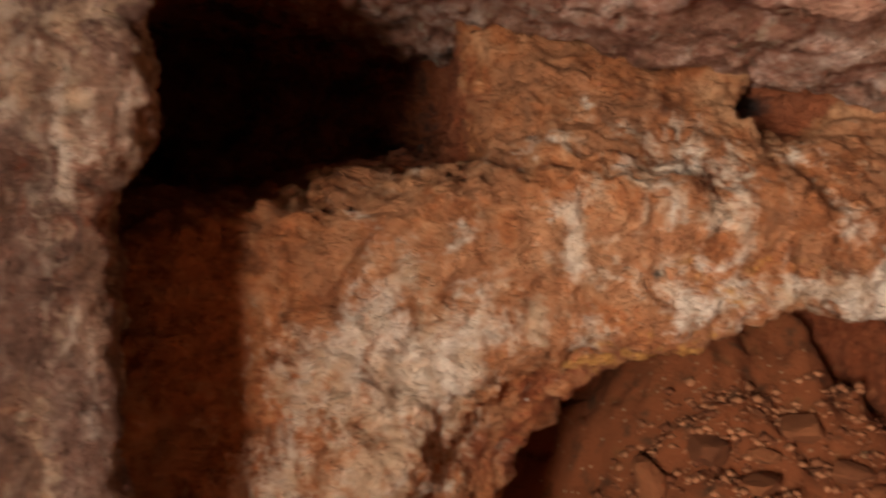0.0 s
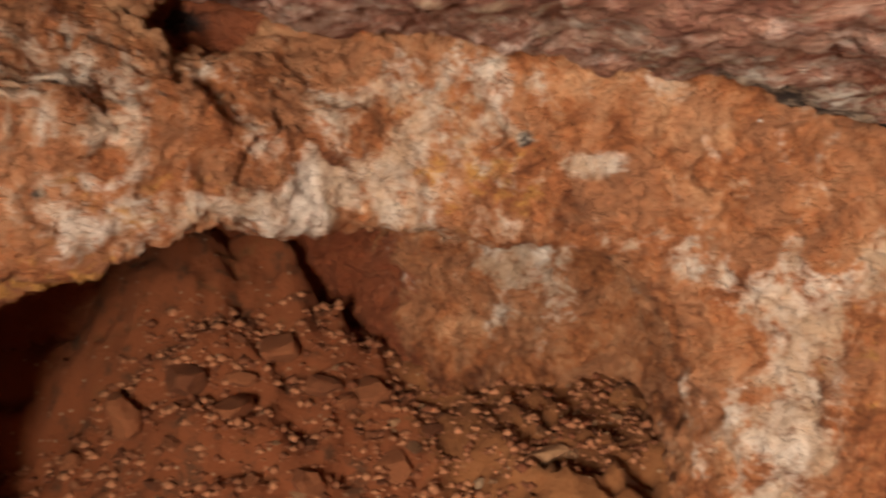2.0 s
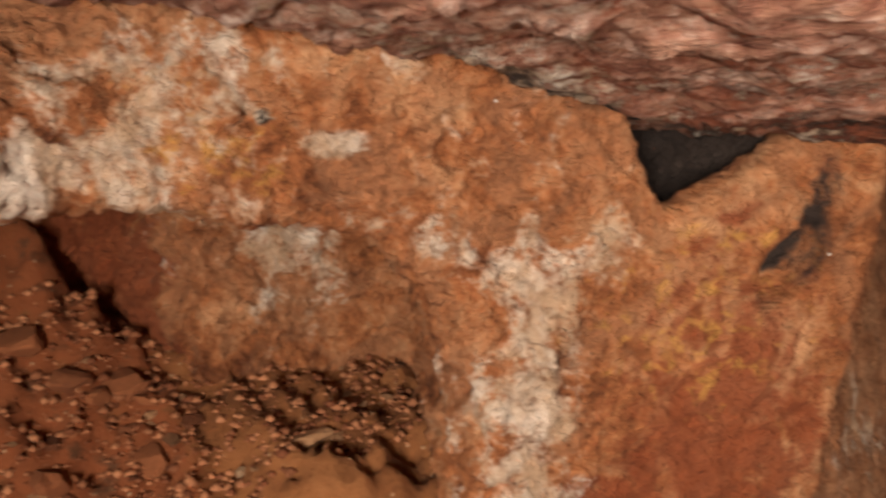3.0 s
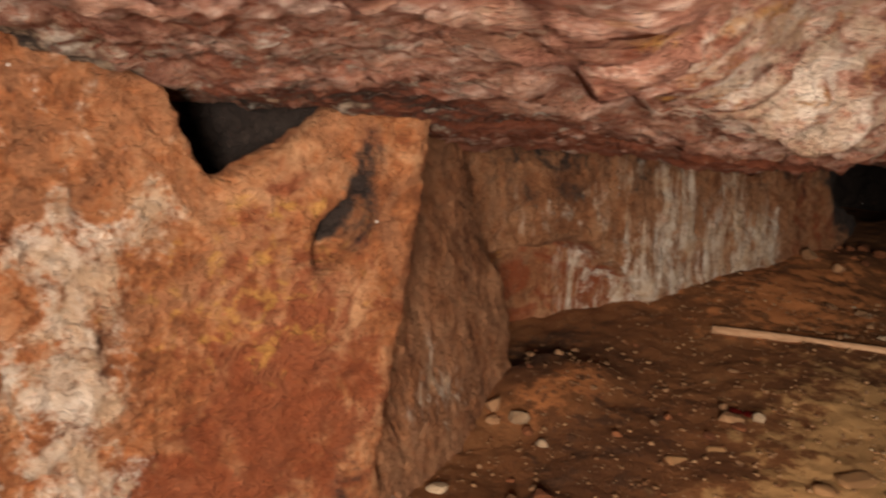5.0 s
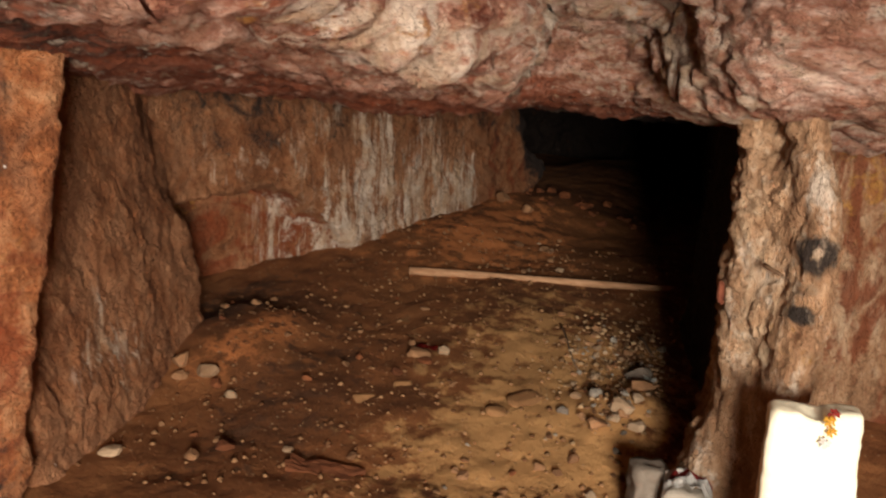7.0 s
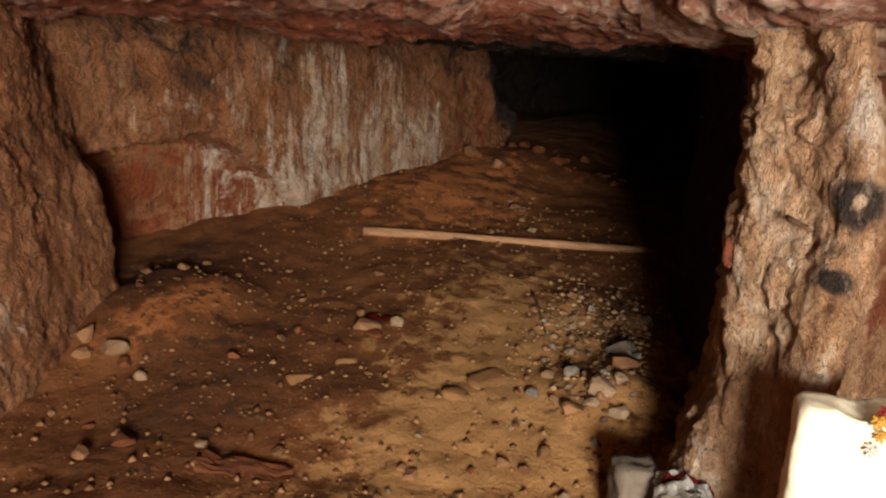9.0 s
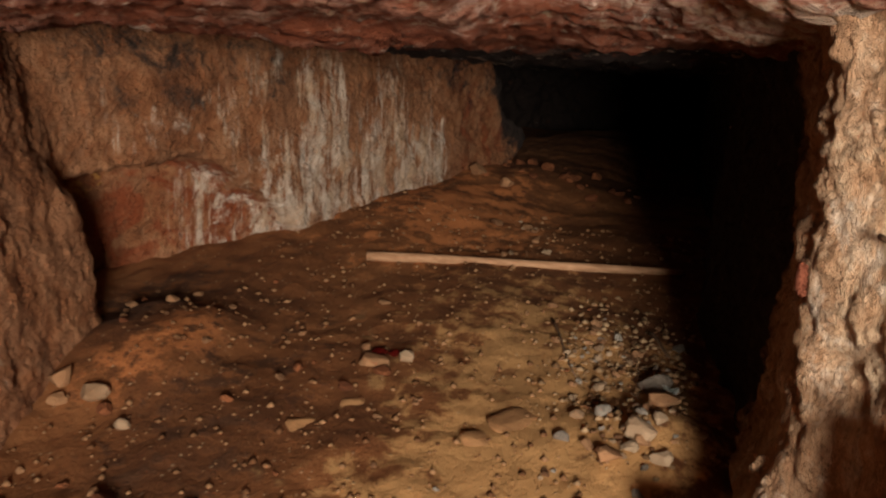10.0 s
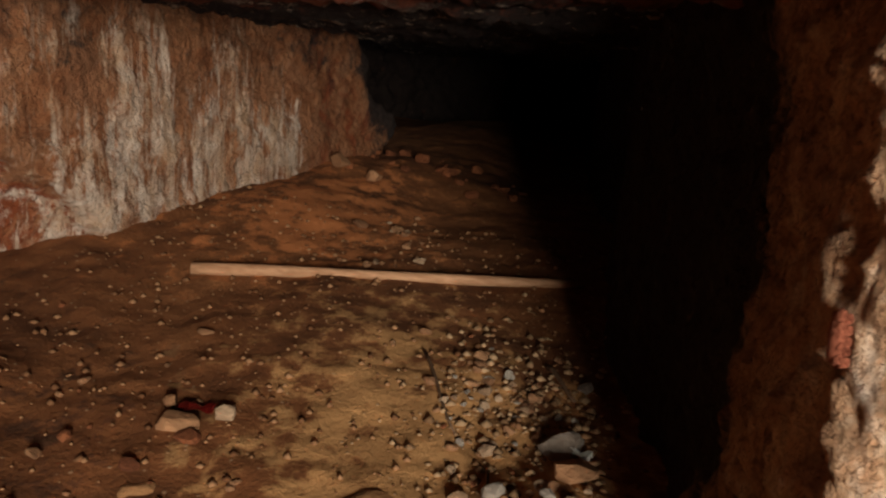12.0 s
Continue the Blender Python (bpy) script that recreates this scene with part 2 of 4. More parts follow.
def earth_mat():
    m, nt, b = node_mat("trodden_earth", 0.95)
    v = coords(nt)
    big, med, fine = noise_tex(nt, v, 1.6, 5, 0.6, 0.3), noise_tex(nt, v, 8.0, 6, 0.66), noise_tex(nt, v, 60.0, 4, 0.7)
    base = ramp(nt, calc(nt, "ADD", calc(nt, "MULTIPLY", big, 0.55), calc(nt, "MULTIPLY", med, 0.45)),
                [(0.37, (0.090, 0.032, 0.011)), (0.65, (0.27, 0.110, 0.040)), (0.5, (0.175, 0.064, 0.021))])
    col = mix(nt, patchy(nt, attr(nt, "red"), med), base, (0.165, 0.047, 0.016))
    col = mix(nt, patchy(nt, attr(nt, "bank"), med), col, (0.45, 0.160, 0.054))
    col = mix(nt, patchy(nt, attr(nt, "soot_shade"), med), col, (0.075, 0.030, 0.013))
    col = mix(nt, calc(nt, "MULTIPLY", patchy(nt, attr(nt, "green"), med), 0.75), col, (0.53, 0.29, 0.115))
    vo = nt.nodes.new("ShaderNodeTexVoronoi")
    vo.inputs["Scale"].default_value = 34.0
    link(nt, v, vo.inputs["Vector"])
    spot = ramp(nt, vo.outputs["Distance"], [(0.15, grey(1.0)), (0.26, grey(0.0))])
    pick = ramp(nt, vo.outputs["Color"], [(0.72, grey(0.0)), (0.78, grey(1.0))])
    grit = calc(nt, "MULTIPLY", spot, pick)
    col = mix(nt, calc(nt, "MULTIPLY", grit, 0.6), col, (0.40, 0.27, 0.16))
    link(nt, col, b.inputs["Base Color"])
    bump(nt, b, [(med, 0.5, 0.04), (fine, 0.6, 0.008), (grit, 0.4, 0.01)])
    return m


EARTH = earth_mat()


def stone_mat(name, low, high):
    m, nt, b = node_mat(name, 0.9)
    v = coords(nt, per_object=True)
    n1, n2 = noise_tex(nt, v, 14.0, 5, 0.65), noise_tex(nt, v, 70.0, 4, 0.7)
    oi = nt.nodes.new("ShaderNodeObjectInfo")
    tone = calc(nt, "ADD", calc(nt, "MULTIPLY", n1, 0.6), calc(nt, "MULTIPLY", oi.outputs["Random"], 0.5))
    link(nt, ramp(nt, tone, [(0.25, low), (0.75, high)]), b.inputs["Base Color"])
    bump(nt, b, [(n1, 0.5, 0.02), (n2, 0.5, 0.006)])
    return m


STONE = stone_mat("loose_stone", (0.12, 0.052, 0.023), (0.33, 0.172, 0.085))
RED_STONE = stone_mat("red_stone", (0.085, 0.026, 0.010), (0.23, 0.078, 0.030))
PALE = stone_mat("pale_stone", (0.18, 0.10, 0.052), (0.38, 0.265, 0.17))
GREY = stone_mat("grey_stone", (0.13, 0.10, 0.078), (0.33, 0.285, 0.235))


# ---- the ground ----
def ground_height(x, y):
    """The floor: level where one walks, rising into the gallery, heaped with rubble under the arch."""
    x, y = np.asarray(x, float), np.asarray(y, float)
    z = 0.100 * np.clip(x - 4.2, 0, 2.6) + 0.06 * np.clip(x - 6.8, 0, 4)
    z = z + 0.10 * np.exp(-((x - 5.10) / 0.42) ** 4 - ((y - 1.50) / 0.30) ** 4)
    z = z + 0.07 * np.exp(-((x - 4.95) / 0.28) ** 2 - ((y + 0.55) / 0.22) ** 2)
    z = z + 0.12 * step(1.3, 0.4, np.abs(y - 1.9 + 0.375 * (x - 6.26))) * step(6.3, 7.6, x)
    z = z + 0.05 * np.exp(-((x - 8.5) / 0.40) ** 2) * step(-0.6, 0.1, y)
    cap = np.interp(x, (0.0, 0.6, 0.95, 1.35, 1.50, 1.62, 2.0, 2.6, 2.9), (0.55, 0.75, 1.25, 1.18, 0.86, 0.68, 0.50, 0.56, 0.48))
    shelf = step(1.45, 2.05, x)
    heap = np.minimum((0.50 + 0.95 * (y - 2.80)) * (1 - shelf) + (0.47 + 0.25 * (y - 2.65)) * shelf - 0.50 * step(1.0, 0.42, x), cap)
    inside = step(2.15 - 0.35 * step(1.7, 2.1, x), 2.5 - 0.35 * step(1.7, 2.1, x), y) * step(-0.1, 0.3, x) * step(3.3, 2.7, x)
    z = np.maximum(z, np.clip(heap, -0.1, 1.15) * inside)
    p = np.stack([x.ravel(), y.ravel(), np.zeros(x.size)], axis=1)
    rough = 0.030 * fbm(p * 1.3, 3) + 0.012 * fbm(p * 5.0, 4, 0.6)
    rub = (inside.ravel() * 0.15 * ridged(p * 3.6 + 3, 5, 0.6))
    return z + (rough + rub).reshape(x.shape)


def grid_sheet(x0, x1, y0, y1, h):
    xs, ys = np.arange(x0, x1 + h, h), np.arange(y0, y1 + h, h)
    gx, gy = np.meshgrid(xs, ys, indexing="ij")
    i = np.arange(gx.size).reshape(gx.shape)
    q = np.stack([i[:-1, :-1], i[1:, :-1], i[1:, 1:], i[:-1, 1:]], axis=-1).reshape(-1, 4)
    return gx, gy, q


gx, gy, q = grid_sheet(-2.0, 14.0, -3.2, 3.8, 0.025)
v = np.stack([gx.ravel(), gy.ravel(), ground_height(gx, gy).ravel()], axis=1)
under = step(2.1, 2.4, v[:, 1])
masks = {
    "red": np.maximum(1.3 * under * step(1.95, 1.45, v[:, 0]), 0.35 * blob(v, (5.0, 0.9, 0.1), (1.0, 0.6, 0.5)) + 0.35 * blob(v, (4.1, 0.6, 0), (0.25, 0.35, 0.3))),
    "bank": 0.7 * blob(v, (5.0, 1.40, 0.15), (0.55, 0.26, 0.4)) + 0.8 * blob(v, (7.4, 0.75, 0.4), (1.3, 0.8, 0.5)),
    # shade painted under the arch; soot by the alcove; darker patches elsewhere
    "soot_shade": 0.25 * under + 0.30 * blob(v, (5.2, 1.0, 0.1), (1.2, 0.45, 0.5)) + 1.1 * blob(v, (5.45, 1.78, 0.2), (0.65, 0.28, 0.4)) + 0.40 * blob(v, (4.4, 0.95, 0.05), (0.9, 0.6, 0.4)) + 0.2 * blob(v, (5.3, 0.3, 0.1), (0.35, 0.3, 0.3)),
    "green": 0.8 * blob(v, (4.8, -0.4, 0.1), (1.1, 0.5, 0.4)) + 0.75 * blob(v, (4.9, 0.0, 0.1), (1.2, 0.5, 0.5)) + 0.4 * blob(v, (4.2, 0.2, 0.1), (0.6, 0.5, 0.4)) + 0.42 * blob(v, (6.0, 0.2, 0.2), (0.9, 0.6, 0.5)),
}
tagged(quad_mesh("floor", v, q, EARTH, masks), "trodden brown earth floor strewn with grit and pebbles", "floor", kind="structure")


# ---- rock walls ----
def wall_line(x):
    """The face of the arch wall in plan."""
    return np.interp(x, (-2.4, -1.2, -0.3, 0.3, 0.8, 1.2, 1.55, 1.9, 2.35, 2.9, 3.5, 3.8), (1.7, 1.85, 1.98, 2.06, 2.10, 2.24, 2.20, 2.03, 1.86, 1.62, 1.33, 1.2))


def shelf_height(x, y):
    """The sill of the deep shelf in the arch wall."""
    return 1.61 + 0.13 * (x + 0.45) + 0.06 * (y - 2.1)


def arch_field(x, y, z):
    face_y = wall_line(x) + 0.85 * np.clip(z - 1.60, 0, 0.6) * step(1.75, 1.15, x)
    f = face_y + 0.07 * np.cos((np.minimum(z, 1.6) - 1.36) * 5.0) * step(2.2, 0.8, np.abs(x - 0.9)) - 0.05 - y
    f = smax(f, x - (3.42 + 0.11 * (z - 0.38)), 0.07)
    # the arched hollow at the foot
    right = x > 1.2
    wide = np.where(right, 1.14 + 0.55 * np.clip(y - 2.05, 0, 0.8), 1.10 - 0.15 * np.clip(y - 2.2, 0, 0.3) + 0.8 * np.clip(y - 2.55, 0, 0.6))
    power = np.where(right, 3.4, 2.6)
    ring = (np.abs((x - 1.2) / wide) ** power + np.abs((z - 0.46) / 0.87) ** power) ** (1 / power) - 1
    back = 2.90 - 0.12 * np.clip(x - 2.2, 0, 1) + 0.62 * step(1.86, 1.60, x)
    hollow = smax(ring * 0.8, y - back, 0.18)
    scoop = (np.sqrt(((x - 0.42) / 0.56) ** 2 + ((y - 1.98) / 0.40) ** 2 + ((z - 0.70) / 0.62) ** 2) - 1) * 0.40
    f = smax(f, -hollow, 0.035)
    f = smax(f, -scoop, 0.03)
    # the deep shelf above
    shelf = smax(shelf_height(x, y) - z, x - (0.06 + 0.50 * np.clip(2.55 - y, 0, 1)), 0.10)
    shelf = smax(shelf, y - 3.35, 0.15)
    shelf = smax(shelf, z - 2.20, 0.15)
    f = smax(f, -shelf, 0.13)
    # small holes
    f = smax(f, -(np.sqrt(((x - 0.95) / 0.17) ** 2 + ((y - 2.30) / 0.40) ** 2 + ((z - 1.875) / 0.105) ** 2) - 1) * 0.09, 0.05)
    for a, c, r in (((0.80, 1.90), (0.88, 1.72), 0.055), ((0.88, 1.72), (1.02, 1.63), 0.035), ((0.66, 1.66), (0.80, 1.52), 0.030)):
        dx, dz = c[0] - a[0], c[1] - a[1]
        t = np.clip(((x - a[0]) * dx + (z - a[1]) * dz) / (dx * dx + dz * dz), 0, 1)
        f = smax(f, r - np.sqrt((x - a[0] - t * dx) ** 2 + (z - a[1] - t * dz) ** 2 + (0.9 * (y - face_y + 0.02)) ** 2), 0.03)
    f = smax(f, (1 - np.sqrt(((x - 2.52) / 0.16) ** 2 + ((y - 2.66) / 0.17) ** 2 + ((z - 1.04) / 0.085) ** 2)) * 0.085, 0.02)
    # pocks left by fallen stones
    for px, pz, r in ((1.72, 1.575, 0.045), (1.75, 1.53, 0.030), (1.49, 1.615, 0.016), (0.50, 1.435, 0.030), (1.52, 1.47, 0.018), (2.25, 1.47, 0.035), (0.05, 1.45, 0.025), (-0.18, 1.36, 0.030), (0.20, 1.30, 0.030), (1.10, 1.60, 0.025)):
        f = smax(f, r - np.sqrt((x - px) ** 2 + (0.7 * (z - pz)) ** 2 + (0.8 * (y - face_y + 0.01)) ** 2), 0.012)
    gap = smax(2.83 - 0.42 * (z - 1.34) - x, (x - 2.86) * 0.6 - (z - 1.265) * 0.8, 0.05)
    gap = smax(gap, 1.275 - z, 0.10)
    inner = smax(smax(np.abs(x - 2.92) - 0.36, np.abs(z - 1.36) - 0.30, 0.1), wall_line(x) + 0.10 - y, 0.06)
    gap = smin(smax(gap, y - 2.0, 0.05), smax(inner, y - 3.45, 0.1), 0.05)
    f = smax(f, -gap, 0.03)
    lean = (x - 3.24) - 0.35 * (z - 1.12)
    pocket = (np.sqrt((lean / 0.09) ** 2 + ((y - 1.44) / 0.13) ** 2 + ((z - 1.14) / 0.15) ** 2) - 1) * 0.08
    return smax(f, -pocket, 0.02)


def rocky(v, q, big=0.03, strata=0.0, fine=0.012, keep=None):
    """Weathering pushed into a surface along its normals."""
    n = normals(v, q)
    d = big * fbm(v * 2.6, 3) + fine * 1.6 * ridged(v * 7.0, 4, 0.6) + fine * fbm(v * 21.0, 3, 0.6)
    if strata:
        d = d + strata * ridged(v * np.array((1.1, 1.1, 6.5)) + 5, 4, 0.55)
    if keep is not None:
        d = d * keep
    return v + n * d[:, None]


v, q = surface(arch_field, (-2.2, 1.0, -0.3), (3.75, 3.6, 2.55), 0.03)
v, q = split(smooth(v, q, 1), q)
face = v.copy()
calm = 1 - 0.6 * step(2.5, 2.8, v[:, 0]) * step(2.0, 1.7, v[:, 1])
chip, seam = cells(v * np.array((8.0, 8.0, 11.0)) + 0.6 * np.stack([fbm(v * 5, 2), fbm(v * 5 + 7, 2), fbm(v * 5 + 3, 2)], axis=1))
v = rocky(v, q, 0.05, 0.026, 0.018, calm) + normals(v, q) * (calm * (0.020 * (chip - 0.5) - 0.008 * step(0.10, 0.0, seam)))[:, None]
front = step(2.75, 2.35, face[:, 1])
x, y, z = face.T
lip = np.interp(x, (0.0, 0.24, 0.6, 1.0, 1.2, 1.78, 1.97, 2.2, 2.5), (1.22, 1.30, 1.33, 1.33, 1.35, 1.30, 1.24, 1.18, 1.05))
masks = {
    "white": front * ((0.37 + 0.35 * fbm(face * 3.0, 2)) * np.exp(-((z - lip - 0.04) / 0.08) ** 2) * step(-0.2, 0.1, x) * step(2.7, 2.3, x)
                      + 0.75 * blob(face, (0.31, 2.06, 1.50), (0.035, 0.3, 0.10)) + 0.75 * blob(face, (1.22, 2.2, 1.44), (0.13, 0.3, 0.07))
                      + 0.75 * blob(face, (1.93, 2.0, 1.49), (0.10, 0.3, 0.05)) + 0.72 * blob(face, (-0.12, 2.0, 1.15), (0.45, 0.4, 0.38))
                      + 0.95 * blob(face, (2.48, 1.85, 0.75), (0.19, 0.4, 0.65)) + 0.7 * blob(face, (2.72, 1.75, 1.20), (0.10, 0.4, 0.20))
                      + 0.35 * blob(face, (0.5, 2.0, 1.85), (0.3, 0.4, 0.3)) + 0.4 * blob(face, (1.6, 2.2, 1.72), (0.5, 0.4, 0.10))
                      + 0.40 * blob(face, (1.4, 2.2, 1.58), (1.6, 0.5, 0.3))) + 0.72 * blob(face, (2.15, 2.85, 1.08), (0.42, 0.4, 0.34)),
    "drip": front * (0.72 * blob(face, (-0.2, 2.0, 0.95), (0.36, 0.4, 0.5)) + 0.3 * blob(face, (0.05, 2.0, 1.25), (0.2, 0.4, 0.2)) + 0.4 * blob(face, (0.65, 2.0, 1.7), (0.35, 0.4, 0.3))),
    "ochre": front * (0.5 * blob(face, (0.75, 2.1, 1.42), (0.22, 0.4, 0.08)) + 0.5 * blob(face, (1.6, 2.2, 1.45), (0.3, 0.4, 0.12)) + 0.45 * blob(face, (1.55, 2.2, 1.66), (0.2, 0.4, 0.06))
                      + 0.5 * blob(face, (0.5, 2.2, 1.22), (0.3, 0.5, 0.10)) + 0.42 * blob(face, (2.95, 1.6, 0.95), (0.45, 0.4, 0.30)) + 0.4 * blob(face, (3.1, 1.5, 1.22), (0.25, 0.4, 0.06))),
    "red": np.maximum(1.6 * step(2.35, 2.7, y) * step(0.12, -0.12, x - (1.74 + 0.15 * (1.0 - z))), front * (0.85 * blob(face, (3.1, 1.5, 0.55), (0.45, 0.4, 0.35)) + 0.42 * blob(face, (3.0, 1.5, 0.9), (0.6, 0.5, 0.6)) + 0.8 * blob(face, (2.8, 1.6, 0.25), (0.4, 0.4, 0.3))
                      + 0.95 * blob(face, (0.40, 2.2, 0.95), (0.42, 0.4, 0.33)) + 0.4 * blob(face, (3.4, 1.35, 1.45), (0.2, 0.3, 0.1)))),
    # shelf and small dots: recess darkness put into the colour; pier marks are soot
    "soot_shade": 0.5 * step(2.45, 2.8, y) * step(0.15, -0.1, x) * step(1.5, 1.65, z) + 1.5 * blob(face, (3.285, 1.44, 1.20), (0.075, 0.3, 0.13)) + 0.55 * blob(face, (3.32, 1.4, 1.43), (0.10, 0.3, 0.19))
            + 0.6 * blob(face, (2.75, 1.7, 1.62), (0.3, 0.3, 0.05)) + 0.45 * blob(face, (3.3, 1.4, 0.2), (0.1, 0.3, 0.3)) + 1.2 * blob(face, (1.54, 2.23, 1.70), (0.018, 0.2, 0.018)) + 1.1 * blob(face, (1.77, 2.15, 1.56), (0.022, 0.2, 0.035)) + 1.1 * blob(face, (0.52, 2.1, 1.44), (0.025, 0.2, 0.02))
            + 0.35 * blob(face, (0.75, 2.1, 1.72), (0.15, 0.3, 0.18)),
}
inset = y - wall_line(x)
# painted darkness inside the triangular gap and the upper hole
masks["soot_shade"] = masks["soot_shade"] + 1.3 * step(0.08, 0.2, inset) * step(1.0, 1.12, z) * step(2.5, 2.6, x) * step(3.4, 3.3, x) + 0.9 * step(0.42, 0.55, inset) * step(1.8, 1.86, z) * step(0.6, 0.7, x)
masks["white"] = masks["white"] * step(0.30, 0.16, inset * (x > 2.5))
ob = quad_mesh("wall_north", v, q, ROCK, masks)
tagged(ob, "orange and white crusted rock wall with a low arched hollow", "rock wall", kind="structure")


def gallery_field(x, y, z):
    side = 1.47 + 0.20 * (x - 3.8) + 0.20 * z
    far = 1.78 - 0.375 * (x - 6.26) + 0.10 * (z - 0.7)
    high = step(0.62, 0.95, z)
    s = step(5.12 - 0.5 * high, 5.32 + 0.40 * high, x)
    opens = step(8.95, 9.15, x + 0.16 * np.sin(6.0 * z + 0.5) + 0.07 * np.sin(15.0 * z))
    plan = (side * (1 - s) + far * s) * (1 - opens) + 2.75 * opens
    f = plan - y
    roof = np.interp(x, (5.2, 5.35, 5.67, 6.11, 6.34, 6.60, 6.86), (0.60, 0.68, 0.74, 0.77, 0.67, 0.46, 0.10))
    alcove = smax(5.24 + 0.10 * np.abs(z - 0.40) - x, z - roof, 0.04)
    alcove = smax(alcove, y - np.interp(x, (5.2, 5.6, 6.0, 6.5, 6.9), (2.85, 2.60, 2.25, 1.86, 1.58)), 0.05)
    return smax(f, -alcove, 0.012)


v, q = surface(gallery_field, (3.5, 0.4, -0.3), (13.6, 3.1, 1.9), 0.035)
v, q = split(smooth(v, q, 1), q)
face = v.copy()
x, y, z = face.T
v = rocky(v, q, 0.03, 0.006, 0.010)
lime = step(6.0, 6.85, x) * step(8.25, 8.0, x)
masks = {
    "white": 0.50 * lime * step(0.95, 0.55, z) * step(7.4, 6.7, x) + 0.3 * blob(face, (5.9, 1.9, 0.95), (0.25, 0.3, 0.10)),
    "drip": lime * (0.32 + 0.46 * step(1.05, 0.62, z)) * step(1.42, 1.1, z) + 0.26 * step(5.3, 5.7, x) * step(6.5, 6.2, x) * step(0.72, 0.85, z) * step(1.2, 1.0, z) + 0.3 * blob(face, (4.2, 1.6, 0.3), (0.4, 0.3, 0.3)),
    "ochre": 0.5 * blob(face, (5.7, 2.2, 0.60), (0.35, 0.5, 0.1)),
    "red": 0.6 * step(0.03, 0.08, y - (1.78 - 0.375 * (x - 6.26) + 0.10 * (z - 0.7))) * step(0.85, 0.75, z) * step(5.0, 5.1, x) * step(8.0, 7.6, x) + 0.40 * step(8.05, 8.3, x),
    # soot on the upper wall; the far end's shade is painted in
    "soot_shade": 0.52 * step(5.1, 5.5, x) * step(0.65, 1.25, z) * (1 - 0.35 * lime) + 1.4 * step(8.55, 9.2, x + 0.35 * perlin(face * 3.0)),
}
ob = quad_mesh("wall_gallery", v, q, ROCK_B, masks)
tagged(ob, "brown gallery wall with white lime streaks running down", "rock wall", kind="structure")


def end_field(x, y, z):
    return 12.9 + 0.35 * np.abs(y - 0.2) - x + 0 * z


v, q = surface(end_field, (12.0, -1.0, -0.2), (13.5, 2.8, 1.8), 0.05)
v, q = split(smooth(v, q, 1), q)
v = rocky(v, q, 0.12, 0.0, 0.03)
# added end wall; its blackness is the far gallery's shade, put into the colour
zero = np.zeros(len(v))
tagged(quad_mesh("wall_end", v, q, ROCK_B, {"white": zero, "drip": zero, "ochre": zero, "red": zero, "soot_shade": zero + 1.2}), "added rock wall across the gallery's end, shade painted into its colour", "rock wall", kind="structure")


def roof_height(x, y):
    z = np.interp(x, (-2.0, 0.0, 0.4, 1.0, 1.25, 1.5, 1.86, 2.3, 3.5, 4.9, 7.5, 10.5), (2.60, 2.13, 2.06, 1.95, 1.89, 1.84, 1.79, 1.73, 1.57, 1.40, 1.34, 1.28))
    z = z - 0.03 * step(0.8, 1.5, y) * step(2.1, 2.7, x) * step(4.5, 3.8, x) + 0.05 * step(4.95, 5.5, x) + 0.09 * np.exp(-((x - 4.75) / 0.6) ** 2 - ((y + 0.35) / 0.45) ** 2)
    return z + 0.30 * step(0.03, -0.13, y - 0.10 * np.sin(3.1 * x) - 0.04 * np.sin(9.0 * x)) * step(4.76, 4.50, x + 0.95 * step(-0.35, -0.85, y)) * step(1.5, 3.0, x) + 0.16 * np.exp(-((x - 4.16) / 0.09) ** 4 - ((y + 0.26 + 0.5 * (x - 4.16)) / 0.13) ** 4)


def roof_field(x, y, z):
    return roof_height(x, y) - z


v, q = surface(roof_field, (-2.0, -3.2, 1.05), (14.0, 3.8, 2.90), 0.045)
q = q[(v[q][:, :, 2].mean(axis=1) < 2.80)]
v, q = split(smooth(v, q, 1), q)
face = v.copy()
bent = v + 0.12 * np.stack([fbm(v * 1.6, 3), fbm(v * 1.6 + 9, 3), 0 * v[:, 0]], axis=1)
u = bent[:, 0] * 0.93 + bent[:, 1] * 0.36 + bent[:, 2] * 0.9
saw = (u / 0.30) % 1.0
ledge = np.minimum(saw / 0.75, (1 - saw) / 0.25)
d = 0.05 * fbm(v * 1.7, 3) + 0.045 * ridged(bent * np.array((3.4, 1.1, 2.5)), 5, 0.6) + 0.022 * ledge * step(-0.3, 0.3, fbm(v * 1.2 + 4, 2)) + 0.040 * ridged(v * np.array((7.0, 4.0, 8.0)), 4, 0.65) + 0.012 * fbm(v * 22.0, 2)
block, seam = cells(bent * np.array((6.0, 2.2, 8.0)))
broken = 0.25 + 0.75 * blob(face, (4.0, -0.25, 1.7), (1.0, 0.55, 0.6))
d = d + broken * (0.085 * (block - 0.5) - 0.05 * step(0.14, 0.0, seam))
d = d + 0.06 * step(0.24, 0.14, v[:, 1] + 0.25 * fbm(v * 1.5, 3)) * step(3.5, 3.0, v[:, 0])
v = v + normals(v, q) * d[:, None]
x, y, z = face.T
